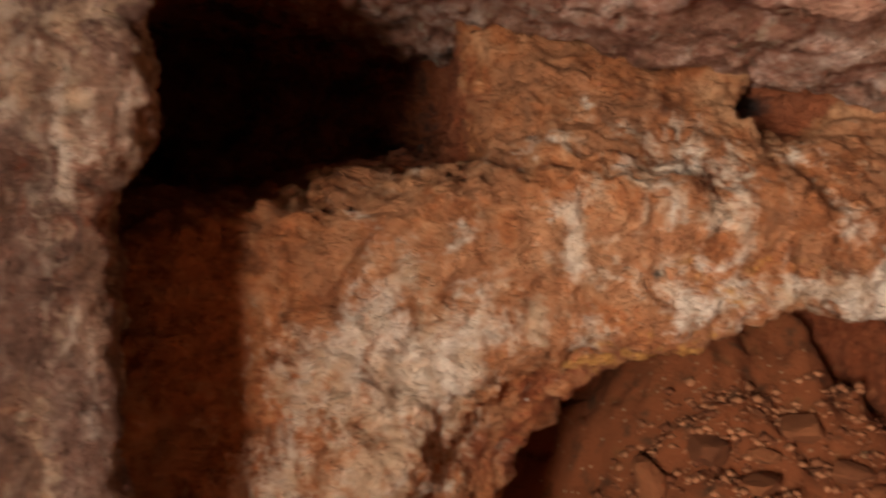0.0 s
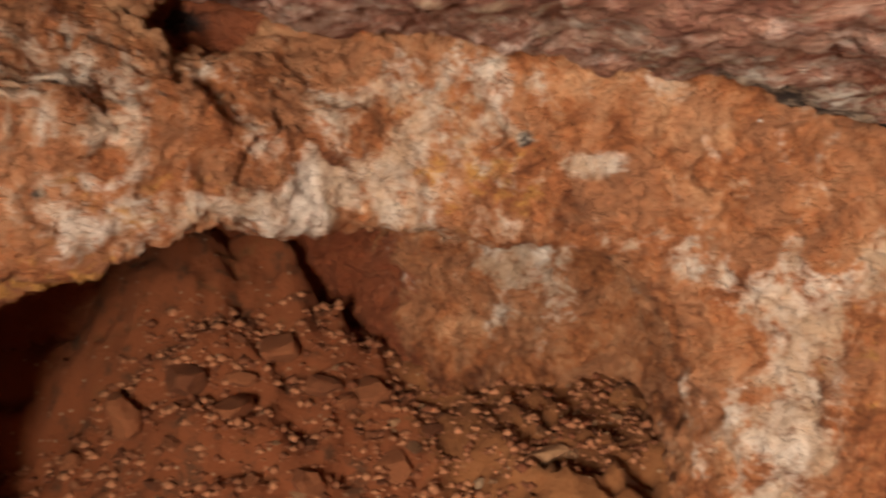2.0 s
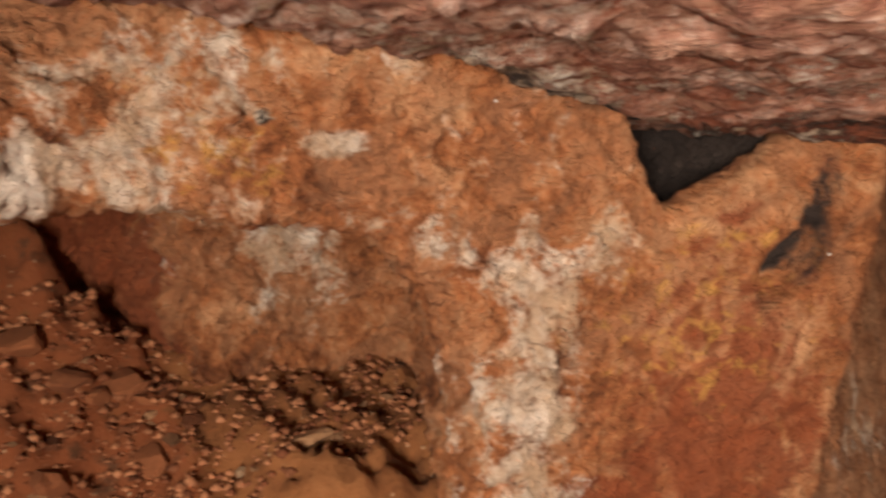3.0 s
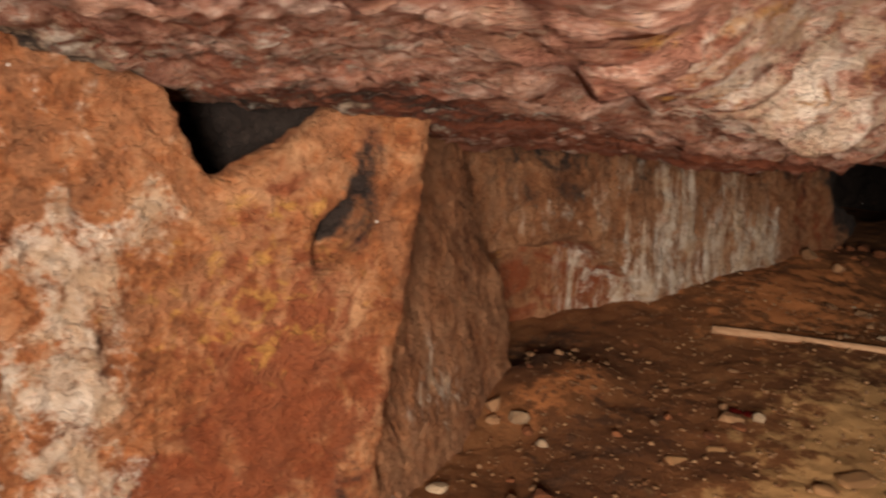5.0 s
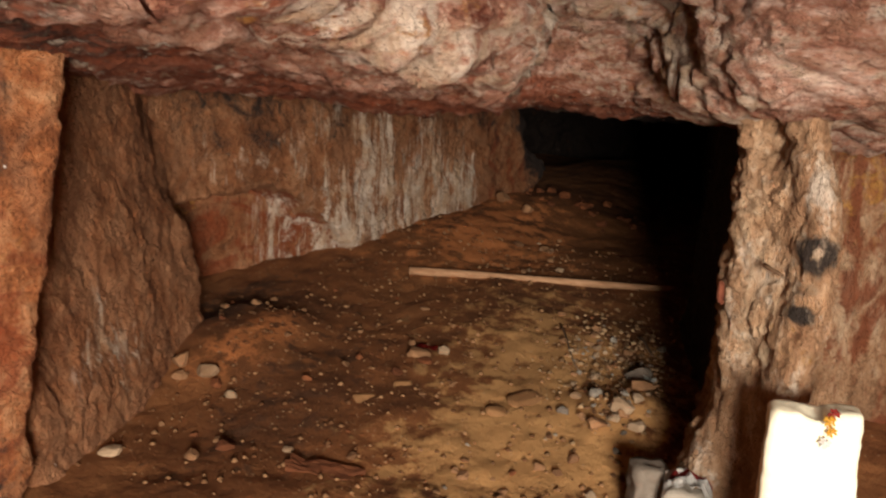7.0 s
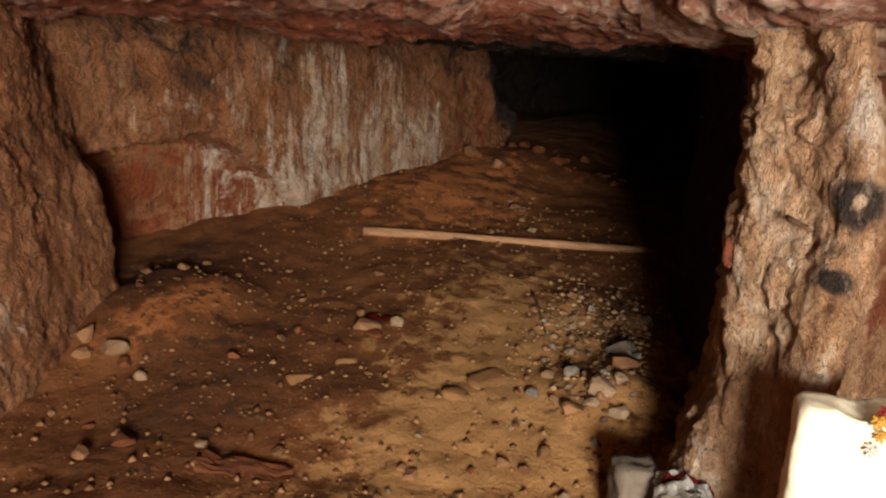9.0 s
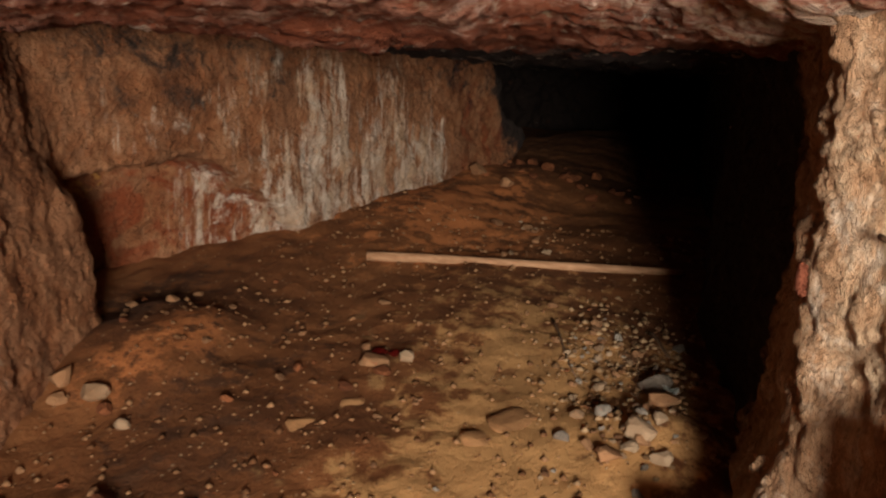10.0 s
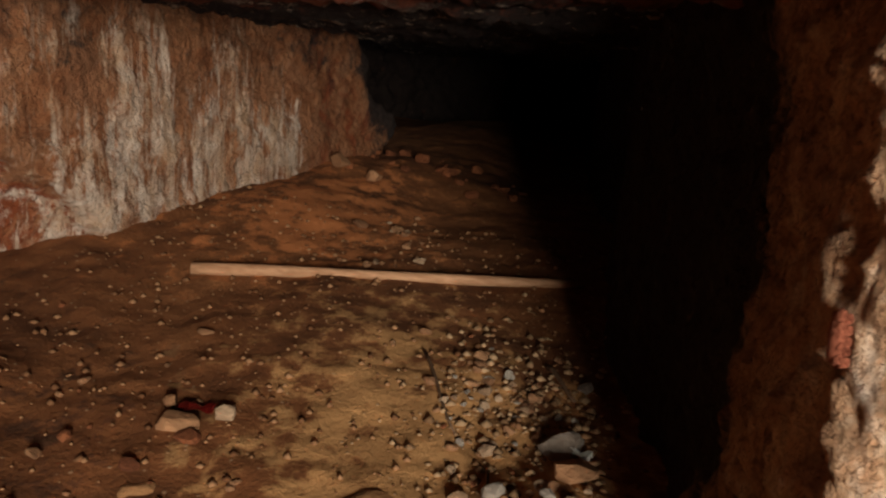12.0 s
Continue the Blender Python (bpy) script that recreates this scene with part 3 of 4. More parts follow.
masks = {
    "white": 0.45 * blob(face, (4.0, -0.3, 1.7), (0.7, 0.55, 0.4)) + 0.45 * blob(face, (2.9, 0.0, 1.7), (0.7, 0.30, 0.3)) + 0.20 + 0.40 * blob(face, (4.5, -0.9, 1.6), (0.7, 0.5, 0.5)) + 0.3 * blob(face, (2.0, 1.6, 1.8), (1.2, 0.3, 0.3)),
    "drip": np.zeros(len(v)),
    "ochre": 0.3 * blob(face, (4.3, -0.5, 1.7), (0.5, 0.4, 0.4)) + 0.45 * blob(face, (2.6, -0.05, 1.7), (0.6, 0.25, 0.3)),
    "red": 0.75 * blob(face, (2.75, 0.15, 1.7), (0.45, 0.14, 0.3)) + 0.24 + 0.35 * step(1.64, 1.46, z) + 0.65 * blob(face, (3.2, 1.2, 1.6), (1.3, 0.6, 0.4)) + 0.5 * step(4.5, 5.0, x),
    # sooty patches; deep in the gallery the roof's shade is painted on
    "soot_shade": 0.16 + 1.2 * step(6.2, 7.6, x + 0.8 * step(0.9, -0.2, y)) + 0.8 * blob(face, (2.6, 1.7, 1.7), (0.9, 0.16, 0.3)) + 0.45 * blob(face, (3.0, 1.1, 1.6), (1.0, 0.5, 0.4)) + 0.3 * blob(face, (4.2, -0.3, 1.7), (0.4, 0.4, 0.4)) + 0.5 * blob(face, (4.05, -0.05, 1.7), (0.15, 0.1, 0.2)),
}
n0 = len(v)
v = np.concatenate([v, np.array([(-2.0, 3.8, 2.75), (14.0, 3.8, 2.75), (14.0, -3.2, 2.75), (-2.0, -3.2, 2.75)])])
q = np.concatenate([q, n0 + np.array([[3, 2, 1, 0]])])
masks = {k: np.concatenate([m, np.zeros(4)]) for k, m in masks.items()}
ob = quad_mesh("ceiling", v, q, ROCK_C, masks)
tagged(ob, "layered purple-grey rock roof with pale crusts", "rock ceiling", kind="structure")


LEFT_EDGE = -0.55


def left_pillar_field(x, y, z):
    edge = LEFT_EDGE + 0.06 * step(1.62, 1.85, z) - 0.45 * np.clip(y - 1.40, 0, 1)
    return smax(x - edge, np.abs(y - 1.62 + 0.22 * (x + 0.58)) - 0.24, 0.07) + 0 * z


v, q = surface(left_pillar_field, (-2.2, 0.7, -0.3), (-0.2, 2.5, 2.75), 0.03)
v, q = split(smooth(v, q, 1), q)
face = v.copy()
v = rocky(v, q, 0.04, 0.02, 0.022)
masks = {"white": 0.26 + 0.3 * blob(face, (-0.7, 1.3, 1.95), (0.3, 0.5, 0.3)), "drip": 0.35 + 0 * v[:, 0], "ochre": 0 * v[:, 0], "red": 0.5 * blob(face, (-0.7, 1.4, 1.7), (0.4, 0.5, 0.5)), "soot_shade": 0 * v[:, 0]}
tagged(quad_mesh("pillar_1", v, q, ROCK_L, masks), "rough purple-brown rock pillar left standing by miners", "rock pillar", kind="structure")


def right_pillar_field(x, y, z):
    flare = 0.10 * step(1.15, 1.5, z)
    nose = 3.88 + 0.20 * step(-1.02, -0.84, y) + 0.04 * step(0.9, 0.2, z)
    f = smax(y - (-0.80 + 0.05 * np.sin(2.2 * x) + flare * 0.3 + 0.05 * step(0.6, 0.15, z)), (nose - x) * 0.65, 0.10)
    recess = smax(y + 1.09 - flare, x - 5.3, 0.1)
    recess = smax(recess, z - 1.75, 0.1)
    f = smax(f, -recess, 0.08)
    groove = 1 - np.sqrt(((x - 3.98) / 0.17) ** 2 + ((y + 0.865) / 0.05) ** 2 + ((z - 1.37) / 0.14) ** 2)
    return smax(f, groove * 0.05, 0.02)


v, q = surface(right_pillar_field, (3.4, -3.1, -0.3), (13.6, -0.4, 1.95), 0.031)
v, q = split(smooth(v, q, 1), q)
face = v.copy()
x, y, z = face.T
block, seam = cells(v * np.array((17.0, 17.0, 11.0)) + 0.5 * fbm(v * 9, 2)[:, None])
knob = step(3.95, 4.12, x) * step(5.2, 4.9, x)
v = rocky(v, q, 0.040, 0.0, 0.013) + normals(v, q) * (knob * ((0.015 + 0.018 * step(4.1, 4.25, x)) * (block - 0.5) - 0.006 * step(0.18, 0.0, seam)))[:, None]
nose = step(4.9, 4.4, x) * step(-1.3, -1.15, y)
masks = {
    "white": nose * (0.75 * blob(face, (3.9, -1.02, 1.09), (0.3, 0.020, 0.016)) + 0.6 * blob(face, (3.8, -1.0, 1.3), (0.3, 0.1, 0.12)) + 0.22 + 0.25 * blob(face, (4.15, -0.9, 0.9), (0.2, 0.25, 0.4))),
    "drip": 0 * x,
    "ochre": 0.3 * nose * blob(face, (3.8, -1.0, 0.8), (0.3, 0.10, 0.15)) + 0.5 * step(5.1, 5.25, x) * step(-1.2, -1.3, y) * blob(face, (5.3, -1.6, 1.2), (0.3, 0.6, 0.3)),
    "red": 0.6 * step(5.0, 5.3, x),
    "soot_shade": nose * (1.5 * blob(face, (3.9, -1.015, 1.085), (0.3, 0.07, 0.07)) + 0.55 * blob(face, (3.9, -1.0, 0.975), (0.3, 0.04, 0.025)) + 1.1 * blob(face, (3.9, -1.0, 0.905), (0.3, 0.05, 0.04))),
}
# the side facing into the gallery has its shade painted over the rock
masks["soot_shade"] = masks["soot_shade"] + 1.2 * step(4.50, 5.2, x + 0.10 * perlin(face * 4.0)) * step(-1.05, -0.98, y)
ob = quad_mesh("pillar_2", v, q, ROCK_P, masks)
tagged(ob, "knobbly tan rock pillar with dark stains beside the gallery", "rock pillar", kind="structure")


def shell_field(x, y, z):
    room = smax(np.abs(x - 6.2) - 7.35, np.abs(y - 0.35) - 3.35, 0.2) + 0 * z
    mouth_gap = smax(np.abs(y + 1.84) - 0.62, np.abs(z - 1.52) - 0.78, 0.1)
    mouth_gap = smax(mouth_gap, x, 0.1)
    outer = smax(np.abs(x - 6.2) - 7.9, np.abs(y - 0.35) - 3.75, 0.1)
    return smax(smax(outer, -room, 0.05), -mouth_gap, 0.08)


v, q = surface(shell_field, (-1.9, -3.7, -0.5), (14.3, 4.3, 2.9), 0.08)
v = rocky(smooth(v, q, 1), q, 0.06, 0.0, 0.02)
zero = np.zeros(len(v))
tagged(quad_mesh("wall_outer", v, q, ROCK_B, {"white": zero, "drip": zero, "ochre": zero, "red": zero, "soot_shade": zero}), "rough brown outer rock walls with the mine mouth", "rock wall", kind="structure")


# ---- things ----
def ground_at(x, y):
    return float(ground_height(np.array([x]), np.array([y]))[0])


def stone_bm(size, seed, cuts=2, jag=0.25, flat=0.7):
    """A worn, angular lump about its own middle."""
    bm = bmesh.new()
    bmesh.ops.create_icosphere(bm, subdivisions=cuts, radius=0.5)
    p = np.array([w.co[:] for w in bm.verts])
    s = np.array(size)
    r = 1 + jag * perlin(p * 2.1 + seed * 7.77) + 0.5 * jag * perlin(p * 5.0 + seed * 3.3)
    p = p * r[:, None]
    chips = np.random.RandomState(int(seed * 13) + 5)
    for _ in range(11):
        chip = chips.normal(size=3)
        chip /= np.linalg.norm(chip)
        p = p - np.clip(p @ chip - chips.uniform(0.24, 0.40), 0, 1)[:, None] * chip
    p[:, 2] = np.maximum(p[:, 2], -0.36)
    for w, co in zip(bm.verts, p * s):
        w.co = co
    return bm


def stone(name, x, y, size, material, label, seed, turn=0.0, group="", z=None, smooth_it=False, cuts=2):
    ob = part(name, stone_bm(size, seed, cuts), material, None, label, flat=not smooth_it)
    ob.matrix_world = pose(x, y, (ground_at(x, y) if z is None else z) + 0.26 * size[2], 6, -5, turn)
    return tagged(ob, label, "stone", group)


def rod(points, radii, material, name, label, category, sides=9, parent=None):
    """A bent, tapering stick through a few places."""
    bm = bmesh.new()
    rings = []
    for i, (p, r) in enumerate(zip(points, radii)):
        a, b = Vector(points[max(i - 1, 0)]), Vector(points[min(i + 1, len(points) - 1)])
        m = (b - a).normalized().to_track_quat("Z", "Y").to_matrix()
        rings.append([bm.verts.new(Vector(p) + m @ Vector((r * math.cos(t * math.tau / sides), r * math.sin(t * math.tau / sides), 0))) for t in range(sides)])
    for lo, hi in zip(rings, rings[1:]):
        for t in range(sides):
            bm.faces.new((lo[t], lo[(t + 1) % sides], hi[(t + 1) % sides], hi[t]))
    bm.faces.new(rings[0][::-1])
    bm.faces.new(rings[-1])
    ob = part(name, bm, material, parent, "", flat=False)
    return tagged(ob, label, category)


def wood_mat(name, low, high):
    m, nt, b = node_mat(name, 0.75)
    v = coords(nt, (6, 1, 6))
    n1, n2 = noise_tex(nt, v, 8.0, 5, 0.6), noise_tex(nt, v, 60.0, 3, 0.6)
    link(nt, ramp(nt, n1, [(0.3, low), (0.7, high)]), b.inputs["Base Color"])
    bump(nt, b, [(n1, 0.5, 0.01), (n2, 0.4, 0.004)])
    return m


WOOD = wood_mat("bare_wood", (0.30, 0.15, 0.075), (0.52, 0.30, 0.17))
TWIG = wood_mat("dry_twig", (0.06, 0.035, 0.02), (0.16, 0.09, 0.05))

# the long pole
a, b = Vector((6.44, 1.06, 0)), Vector((6.82, -0.62, 0))
pts, rad = [], []
for k in range(15):
    t = k / 14
    p = a.lerp(b, t) + Vector((0.02 * math.sin(5 * t + 0.5), 0, 0))
    pts.append((p.x, p.y, ground_at(p.x, p.y)))
    rad.append(0.027 - 0.006 * t + 0.002 * math.sin(11 * t))
line = np.polyfit([p[1] for p in pts], [p[2] for p in pts], 1)
lift = max(p[2] - (line[0] * p[1] + line[1]) for p in pts)
pts = [(x, y, line[0] * y + line[1] + 0.4 * lift + 0.012) for x, y, _ in pts]
rod(pts, rad, WOOD, "wooden_pole", "long bare wooden pole lying on the earth floor", "pole")

# twigs and a pale stick
for name, ends, r, mat, label in (
        ("twig", ((5.91, -0.03), (5.36, -0.20)), 0.007, TWIG, "dark dry twig lying on the gravelly floor"),
        ("twig", ((5.90, -0.47), (5.67, -0.56)), 0.010, TWIG, "short brown twig lying on the gravelly floor"),
        ("twig", ((5.22, -0.31), (5.08, -0.32)), 0.005, TWIG, "short dark twig beside the rubble heap"),
        ("stick", ((5.16, -0.52), (5.28, -0.62)), 0.011, WOOD, "short orange-brown stick on the rubble heap"),
        ("stick", ((4.06, -0.04), (4.02, -0.26)), 0.006, PALE, "thin pale stick lying on the earth floor")):
    (x0, y0), (x1, y1) = ends
    pts = []
    for k in range(6):
        t = k / 5
        x, y = x0 + (x1 - x0) * t + 0.012 * math.sin(7 * t), y0 + (y1 - y0) * t
        pts.append((x, y, ground_at(x, y) + r * 1.2))
    rod(pts, [r * (1 - 0.08 * k) for k in range(6)], mat, name, label, "twig" if name == "twig" else "stick", 6)

# stones whose place shows plainly
for k, (x, y, sx, sy, sz, mat, label) in enumerate((
        (4.64, 1.45, 0.10, 0.13, 0.085, PALE, "pale rounded stone at the foot of the brown wall"),
        (4.66, 1.60, 0.12, 0.10, 0.10, STONE, "brown stone leaning at the foot of the wall"),
        (4.57, 1.55, 0.08, 0.09, 0.06, STONE, "small brown stone at the foot of the wall"),
        (4.58, 1.36, 0.07, 0.09, 0.05, RED_STONE, "small reddish stone on the earth floor"),
        (4.52, 1.26, 0.06, 0.08, 0.05, PALE, "small pale stone on the earth floor"),
        (3.86, 1.40, 0.09, 0.10, 0.06, PALE, "flat pale stone beside the rock pier"),
        (4.10, 1.03, 0.09, 0.09, 0.06, RED_STONE, "round orange stone on the earth floor"),
        (4.20, 0.80, 0.05, 0.05, 0.035, PALE, "small pale pebble on the earth floor"),
        (3.96, 1.10, 0.07, 0.10, 0.05, STONE, "flat brown stone on the earth floor"),
        (5.22, 0.59, 0.13, 0.14, 0.07, STONE, "brown crumbling clod on the earth floor"),
        (5.31, 0.48, 0.075, 0.075, 0.07, PALE, "pale rounded stone beside a brown clod"),
        (5.16, 0.53, 0.07, 0.10, 0.045, RED_STONE, "flat brown clod on the earth floor"),
        (5.35, 0.66, 0.06, 0.07, 0.05, STONE, "small brown clod on the earth floor"),
        (5.10, -0.54, 0.18, 0.14, 0.08, STONE, "orange-brown slab of rock on the rubble heap"),
        (4.86, -0.47, 0.13, 0.11, 0.09, PALE, "pale angular stone on the rubble heap"),
        (4.74, -0.38, 0.10, 0.10, 0.07, STONE, "brown angular stone on the rubble heap"),
        (4.75, -0.55, 0.10, 0.08, 0.06, PALE, "pale angular stone on the rubble heap"),
        (5.31, -0.51, 0.14, 0.15, 0.09, GREY, "grey angular stone on the rubble heap"),
        (5.02, -0.34, 0.09, 0.07, 0.06, GREY, "grey angular stone on the rubble heap"),
        (5.01, -0.25, 0.06, 0.06, 0.04, PALE, "white pebble on the olive-brown floor"),
        (0.74, 3.02, 0.20, 0.16, 0.17, RED_STONE, "red-brown boulder at the back of the arch"),
        (0.93, 2.97, 0.21, 0.15, 0.13, RED_STONE, "flat red-brown boulder under the arch"),
        (1.40, 2.88, 0.17, 0.12, 0.10, RED_STONE, "red-brown block on the rubble slope"),
        (1.62, 2.86, 0.14, 0.10, 0.10, RED_STONE, "red-brown block on the rubble slope"),
        (1.30, 3.02, 0.22, 0.16, 0.14, RED_STONE, "red-brown block high on the rubble slope"),
        (1.08, 2.86, 0.24, 0.16, 0.12, RED_STONE, "red-brown block on the rubble slope"),
        (2.28, 2.55, 0.09, 0.08, 0.08, RED_STONE, "orange stone at the edge of the hollow"),
        (2.05, 2.45, 0.22, 0.12, 0.08, STONE, "pale brown slab lying in the hollow"),
        (1.85, 2.50, 0.07, 0.06, 0.05, PALE, "pale rounded stone in the hollow"),
        (8.25, 0.85, 0.16, 0.18, 0.12, STONE, "brown stone at the foot of the streaked wall"),
        (8.15, 0.62, 0.13, 0.14, 0.09, STONE, "brown stone on the bank of earth"))):
    stone("stone", x, y, (sx, sy, sz), mat, label, k + 1, 40.0 * k, cuts=3 if max(sx, sy) > 0.12 else 2)

for k, (x, y, sx, sy) in enumerate(((-0.19, 2.52, 0.09, 0.06), (-0.05, 2.56, 0.06, 0.05), (-0.40, 2.36, 0.10, 0.06), (0.06, 2.40, 0.05, 0.05))):
    stone("stone", x, y, (sx, sy, 0.035), STONE, "small flat brown stone on the rock shelf", 70 + k, 30.0 * k, z=float(shelf_height(x, y)))

# loose stones strewn about, alike enough to share a few shapes
SHAPES = {}
for key, mat in (("stone", STONE), ("red", RED_STONE), ("pale", PALE), ("grey", GREY)):
    for k in range(4):
        me = bpy.data.meshes.new("pebble")
        bm = stone_bm((1.0, 0.85, 0.65), 20 + 3 * k + len(key), 2, 0.45)
        bm.to_mesh(me)
        bm.free()
        me.materials.append(mat)
        SHAPES[key, k] = me


def strew(count, place, sizes, kinds, label, group, name="pebble", seed=1, rise=0.12):
    rnd = random.Random(seed)
    for _ in range(count):
        x, y = place(rnd)
        s = sizes[0] + (sizes[1] - sizes[0]) * rnd.random() ** 2.2
        ob = new(name, SHAPES[rnd.choice(kinds), rnd.randrange(4)])
        m = pose(x, y, ground_at(x, y) + rise * s, rnd.uniform(-18, 18), rnd.uniform(-18, 18), rnd.uniform(0, 360))
        ob.matrix_world = m @ Matrix.Diagonal((s, s * rnd.uniform(0.8, 1.2), s * rnd.uniform(0.7, 1.1), 1))
        tagged(ob, label, "stone", group)


strew(54, lambda r: (r.uniform(4.0, 6.2), r.uniform(-0.45, 1.45)), (0.022, 0.075), ("stone", "stone", "stone", "red"), "small loose stone on the earth floor", "stones on the gallery floor", seed=2)
strew(60, lambda r: (r.gauss(5.62, 0.22), r.gauss(-0.36, 0.12)), (0.028, 0.075), ("stone", "stone", "pale", "grey"), "small pale stone in the gravel patch", "stones of the gravel patch", seed=3)
strew(22, lambda r: (r.gauss(4.85, 0.16), r.gauss(-0.45, 0.11)), (0.03, 0.09), ("stone", "grey", "pale"), "angular stone on the rubble heap", "stones of the rubble heap", seed=4)
strew(22, lambda r: (r.gauss(7.15, 0.22), r.gauss(0.30, 0.14)), (0.03, 0.10), ("stone", "stone", "pale"), "brown stone on the bank of earth", "stones on the bank", seed=5)
strew(30, lambda r: (r.gauss(8.7, 0.25), r.uniform(-0.3, 0.85)), (0.04, 0.17), ("red",), "brown stone at the end of the gallery", "stones at the gallery end", seed=6)
strew(26, lambda r: (r.uniform(4.0, 4.7), r.uniform(-0.5, 0.15)), (0.025, 0.07), ("stone", "pale", "grey"), "small loose stone by the pillar's foot", "stones by the pillar", seed=7)
strew(56, lambda r: (r.gauss(1.75, 0.35), r.gauss(2.72, 0.16)), (0.03, 0.11), ("red", "red", "stone"), "red-brown stone on the rubble slope", "stones of the rubble slope", seed=8, rise=-0.02)
strew(44, lambda r: (r.uniform(0.5, 1.6), r.uniform(2.55, 3.15)), (0.04, 0.20), ("red",), "red-brown stone on the rubble slope", "stones of the rubble slope", seed=9, rise=-0.02)
strew(18, lambda r: (r.uniform(2.0, 2.55), r.uniform(2.35, 2.7)), (0.025, 0.08), ("red", "stone", "stone"), "brown stone in the hollow of the wall", "stones of the hollow", seed=10)
strew(16, lambda r: (r.gauss(5.4, 0.3), r.gauss(1.75, 0.15)), (0.03, 0.09), ("red", "stone"), "dark stone in front of the alcove", "stones by the alcove", seed=12)


def grit(name, count, place, sizes, material, label, seed):
    """Countless tiny stones as one mesh of small faceted lumps."""
    r = np.random.RandomState(seed)
    px, py = place(r, count)
    s = sizes[0] + (sizes[1] - sizes[0]) * r.rand(count) ** 2.5
    base = np.array([(0, 0, 1), (1, 0, 0), (0, 1, 0), (-1, 0, 0), (0, -1, 0), (0, 0, -1)], float)
    tri = np.array([(0, 1, 2), (0, 2, 3), (0, 3, 4), (0, 4, 1), (5, 2, 1), (5, 3, 2), (5, 4, 3), (5, 1, 4)])
    off = base[None] * (0.6 + 0.7 * r.rand(count, 6, 1)) * s[:, None, None] * np.array((1, 1, 0.7))
    a = r.rand(count) * math.tau
    c, sn = np.cos(a)[:, None], np.sin(a)[:, None]
    off = np.stack([off[..., 0] * c - off[..., 1] * sn, off[..., 0] * sn + off[..., 1] * c, off[..., 2]], axis=-1)
    v = (np.stack([px, py, ground_height(px, py) + 0.3 * s], axis=1)[:, None] + off).reshape(-1, 3)
    q = (tri[None] + 6 * np.arange(count)[:, None, None]).reshape(-1, 3)
    return tagged(quad_mesh(name, v, q, material), label, "gravel", kind="stuff")


def grit_mat(name, low, high):
    m, nt, b = node_mat(name, 0.9)
    geo = nt.nodes.new("ShaderNodeNewGeometry")
    link(nt, ramp(nt, geo.outputs["Random Per Island"], [(0.1, low), (0.95, high)]), b.inputs["Base Color"])
    return m


grit("gravel", 2000, lambda r, n: (r.uniform(3.7, 7.6, n), r.uniform(-0.75, 1.6, n)), (0.004, 0.019), grit_mat("grit", (0.11, 0.046, 0.018), (0.29, 0.155, 0.075)), "brown and pale grit scattered over the gallery floor", 21)
grit("gravel", 500, lambda r, n: (r.normal(5.5, 0.35, n), r.normal(-0.38, 0.16, n)), (0.006, 0.022), grit_mat("pale_grit", (0.13, 0.07, 0.032), (0.36, 0.235, 0.13)), "pale gravel gathered beside the dark wall", 22)
grit("gravel", 4500, lambda r, n: (r.uniform(0.2, 2.6, n), r.uniform(2.3, 3.2, n)), (0.005, 0.028), grit_mat("red_grit", (0.13, 0.04, 0.016), (0.36, 0.15, 0.07)), "red-brown rubble crumbs under the arch", 23)

# ---- the whitewashed slab and what lies about the pillar ----
def plaster_mat():
    m, nt, b = node_mat("whitewash", 0.8)
    v = coords(nt)
    n1, n2 = noise_tex(nt, v, 7.0, 5, 0.6), noise_tex(nt, v, 90.0, 3, 0.6)
    link(nt, ramp(nt, n1, [(0.3, (0.64, 0.55, 0.40)), (0.55, (0.80, 0.74, 0.57))]), b.inputs["Base Color"])
    bump(nt, b, [(n1, 0.3, 0.01), (n2, 0.4, 0.003)])
    return m


WASH = plaster_mat()


def slab_field(x, y, z):
    lean = 0.07 * (z - 0.4)
    f = smax(np.abs(x - 3.655) - 0.055, np.abs(y + 1.05 - lean * 0.4) - (0.118 + 0.02 * (0.7 - z)), 0.025)
    f = smax(f, z - (0.710 - 0.10 * (y + 1.05)), 0.025)
    notch = np.sqrt(((y + 1.045) / 0.05) ** 2 + ((z - 0.73) / 0.045) ** 2 + ((x - 3.64) / 0.09) ** 2) - 1
    return smax(f, -notch * 0.04, 0.01)


v, q = surface(slab_field, (3.55, -1.25, -0.06), (3.78, -0.86, 0.82), 0.012)
n = normals(v, q)
v = v + n * (0.006 * fbm(v * 12, 3) + 0.004 * ridged(v * 30, 3))[:, None]
tagged(quad_mesh("stone_slab", v, q, WASH), "whitewashed upright stone slab standing before the pillar", "slab")


def plain(name, colour, rough=0.7):
    m, nt, b = node_mat(name, rough)
    n1 = noise_tex(nt, coords(nt), 60.0, 4, 0.6)
    link(nt, ramp(nt, n1, [(0.3, tuple(0.6 * c for c in colour)), (0.7, colour)]), b.inputs["Base Color"])
    return m


YELLOW, CRIMSON, PAPER = plain("yellow_petal", (0.50, 0.26, 0.03)), plain("crimson_petal", (0.20, 0.015, 0.012)), plain("dirty_paper", (0.62, 0.60, 0.57))


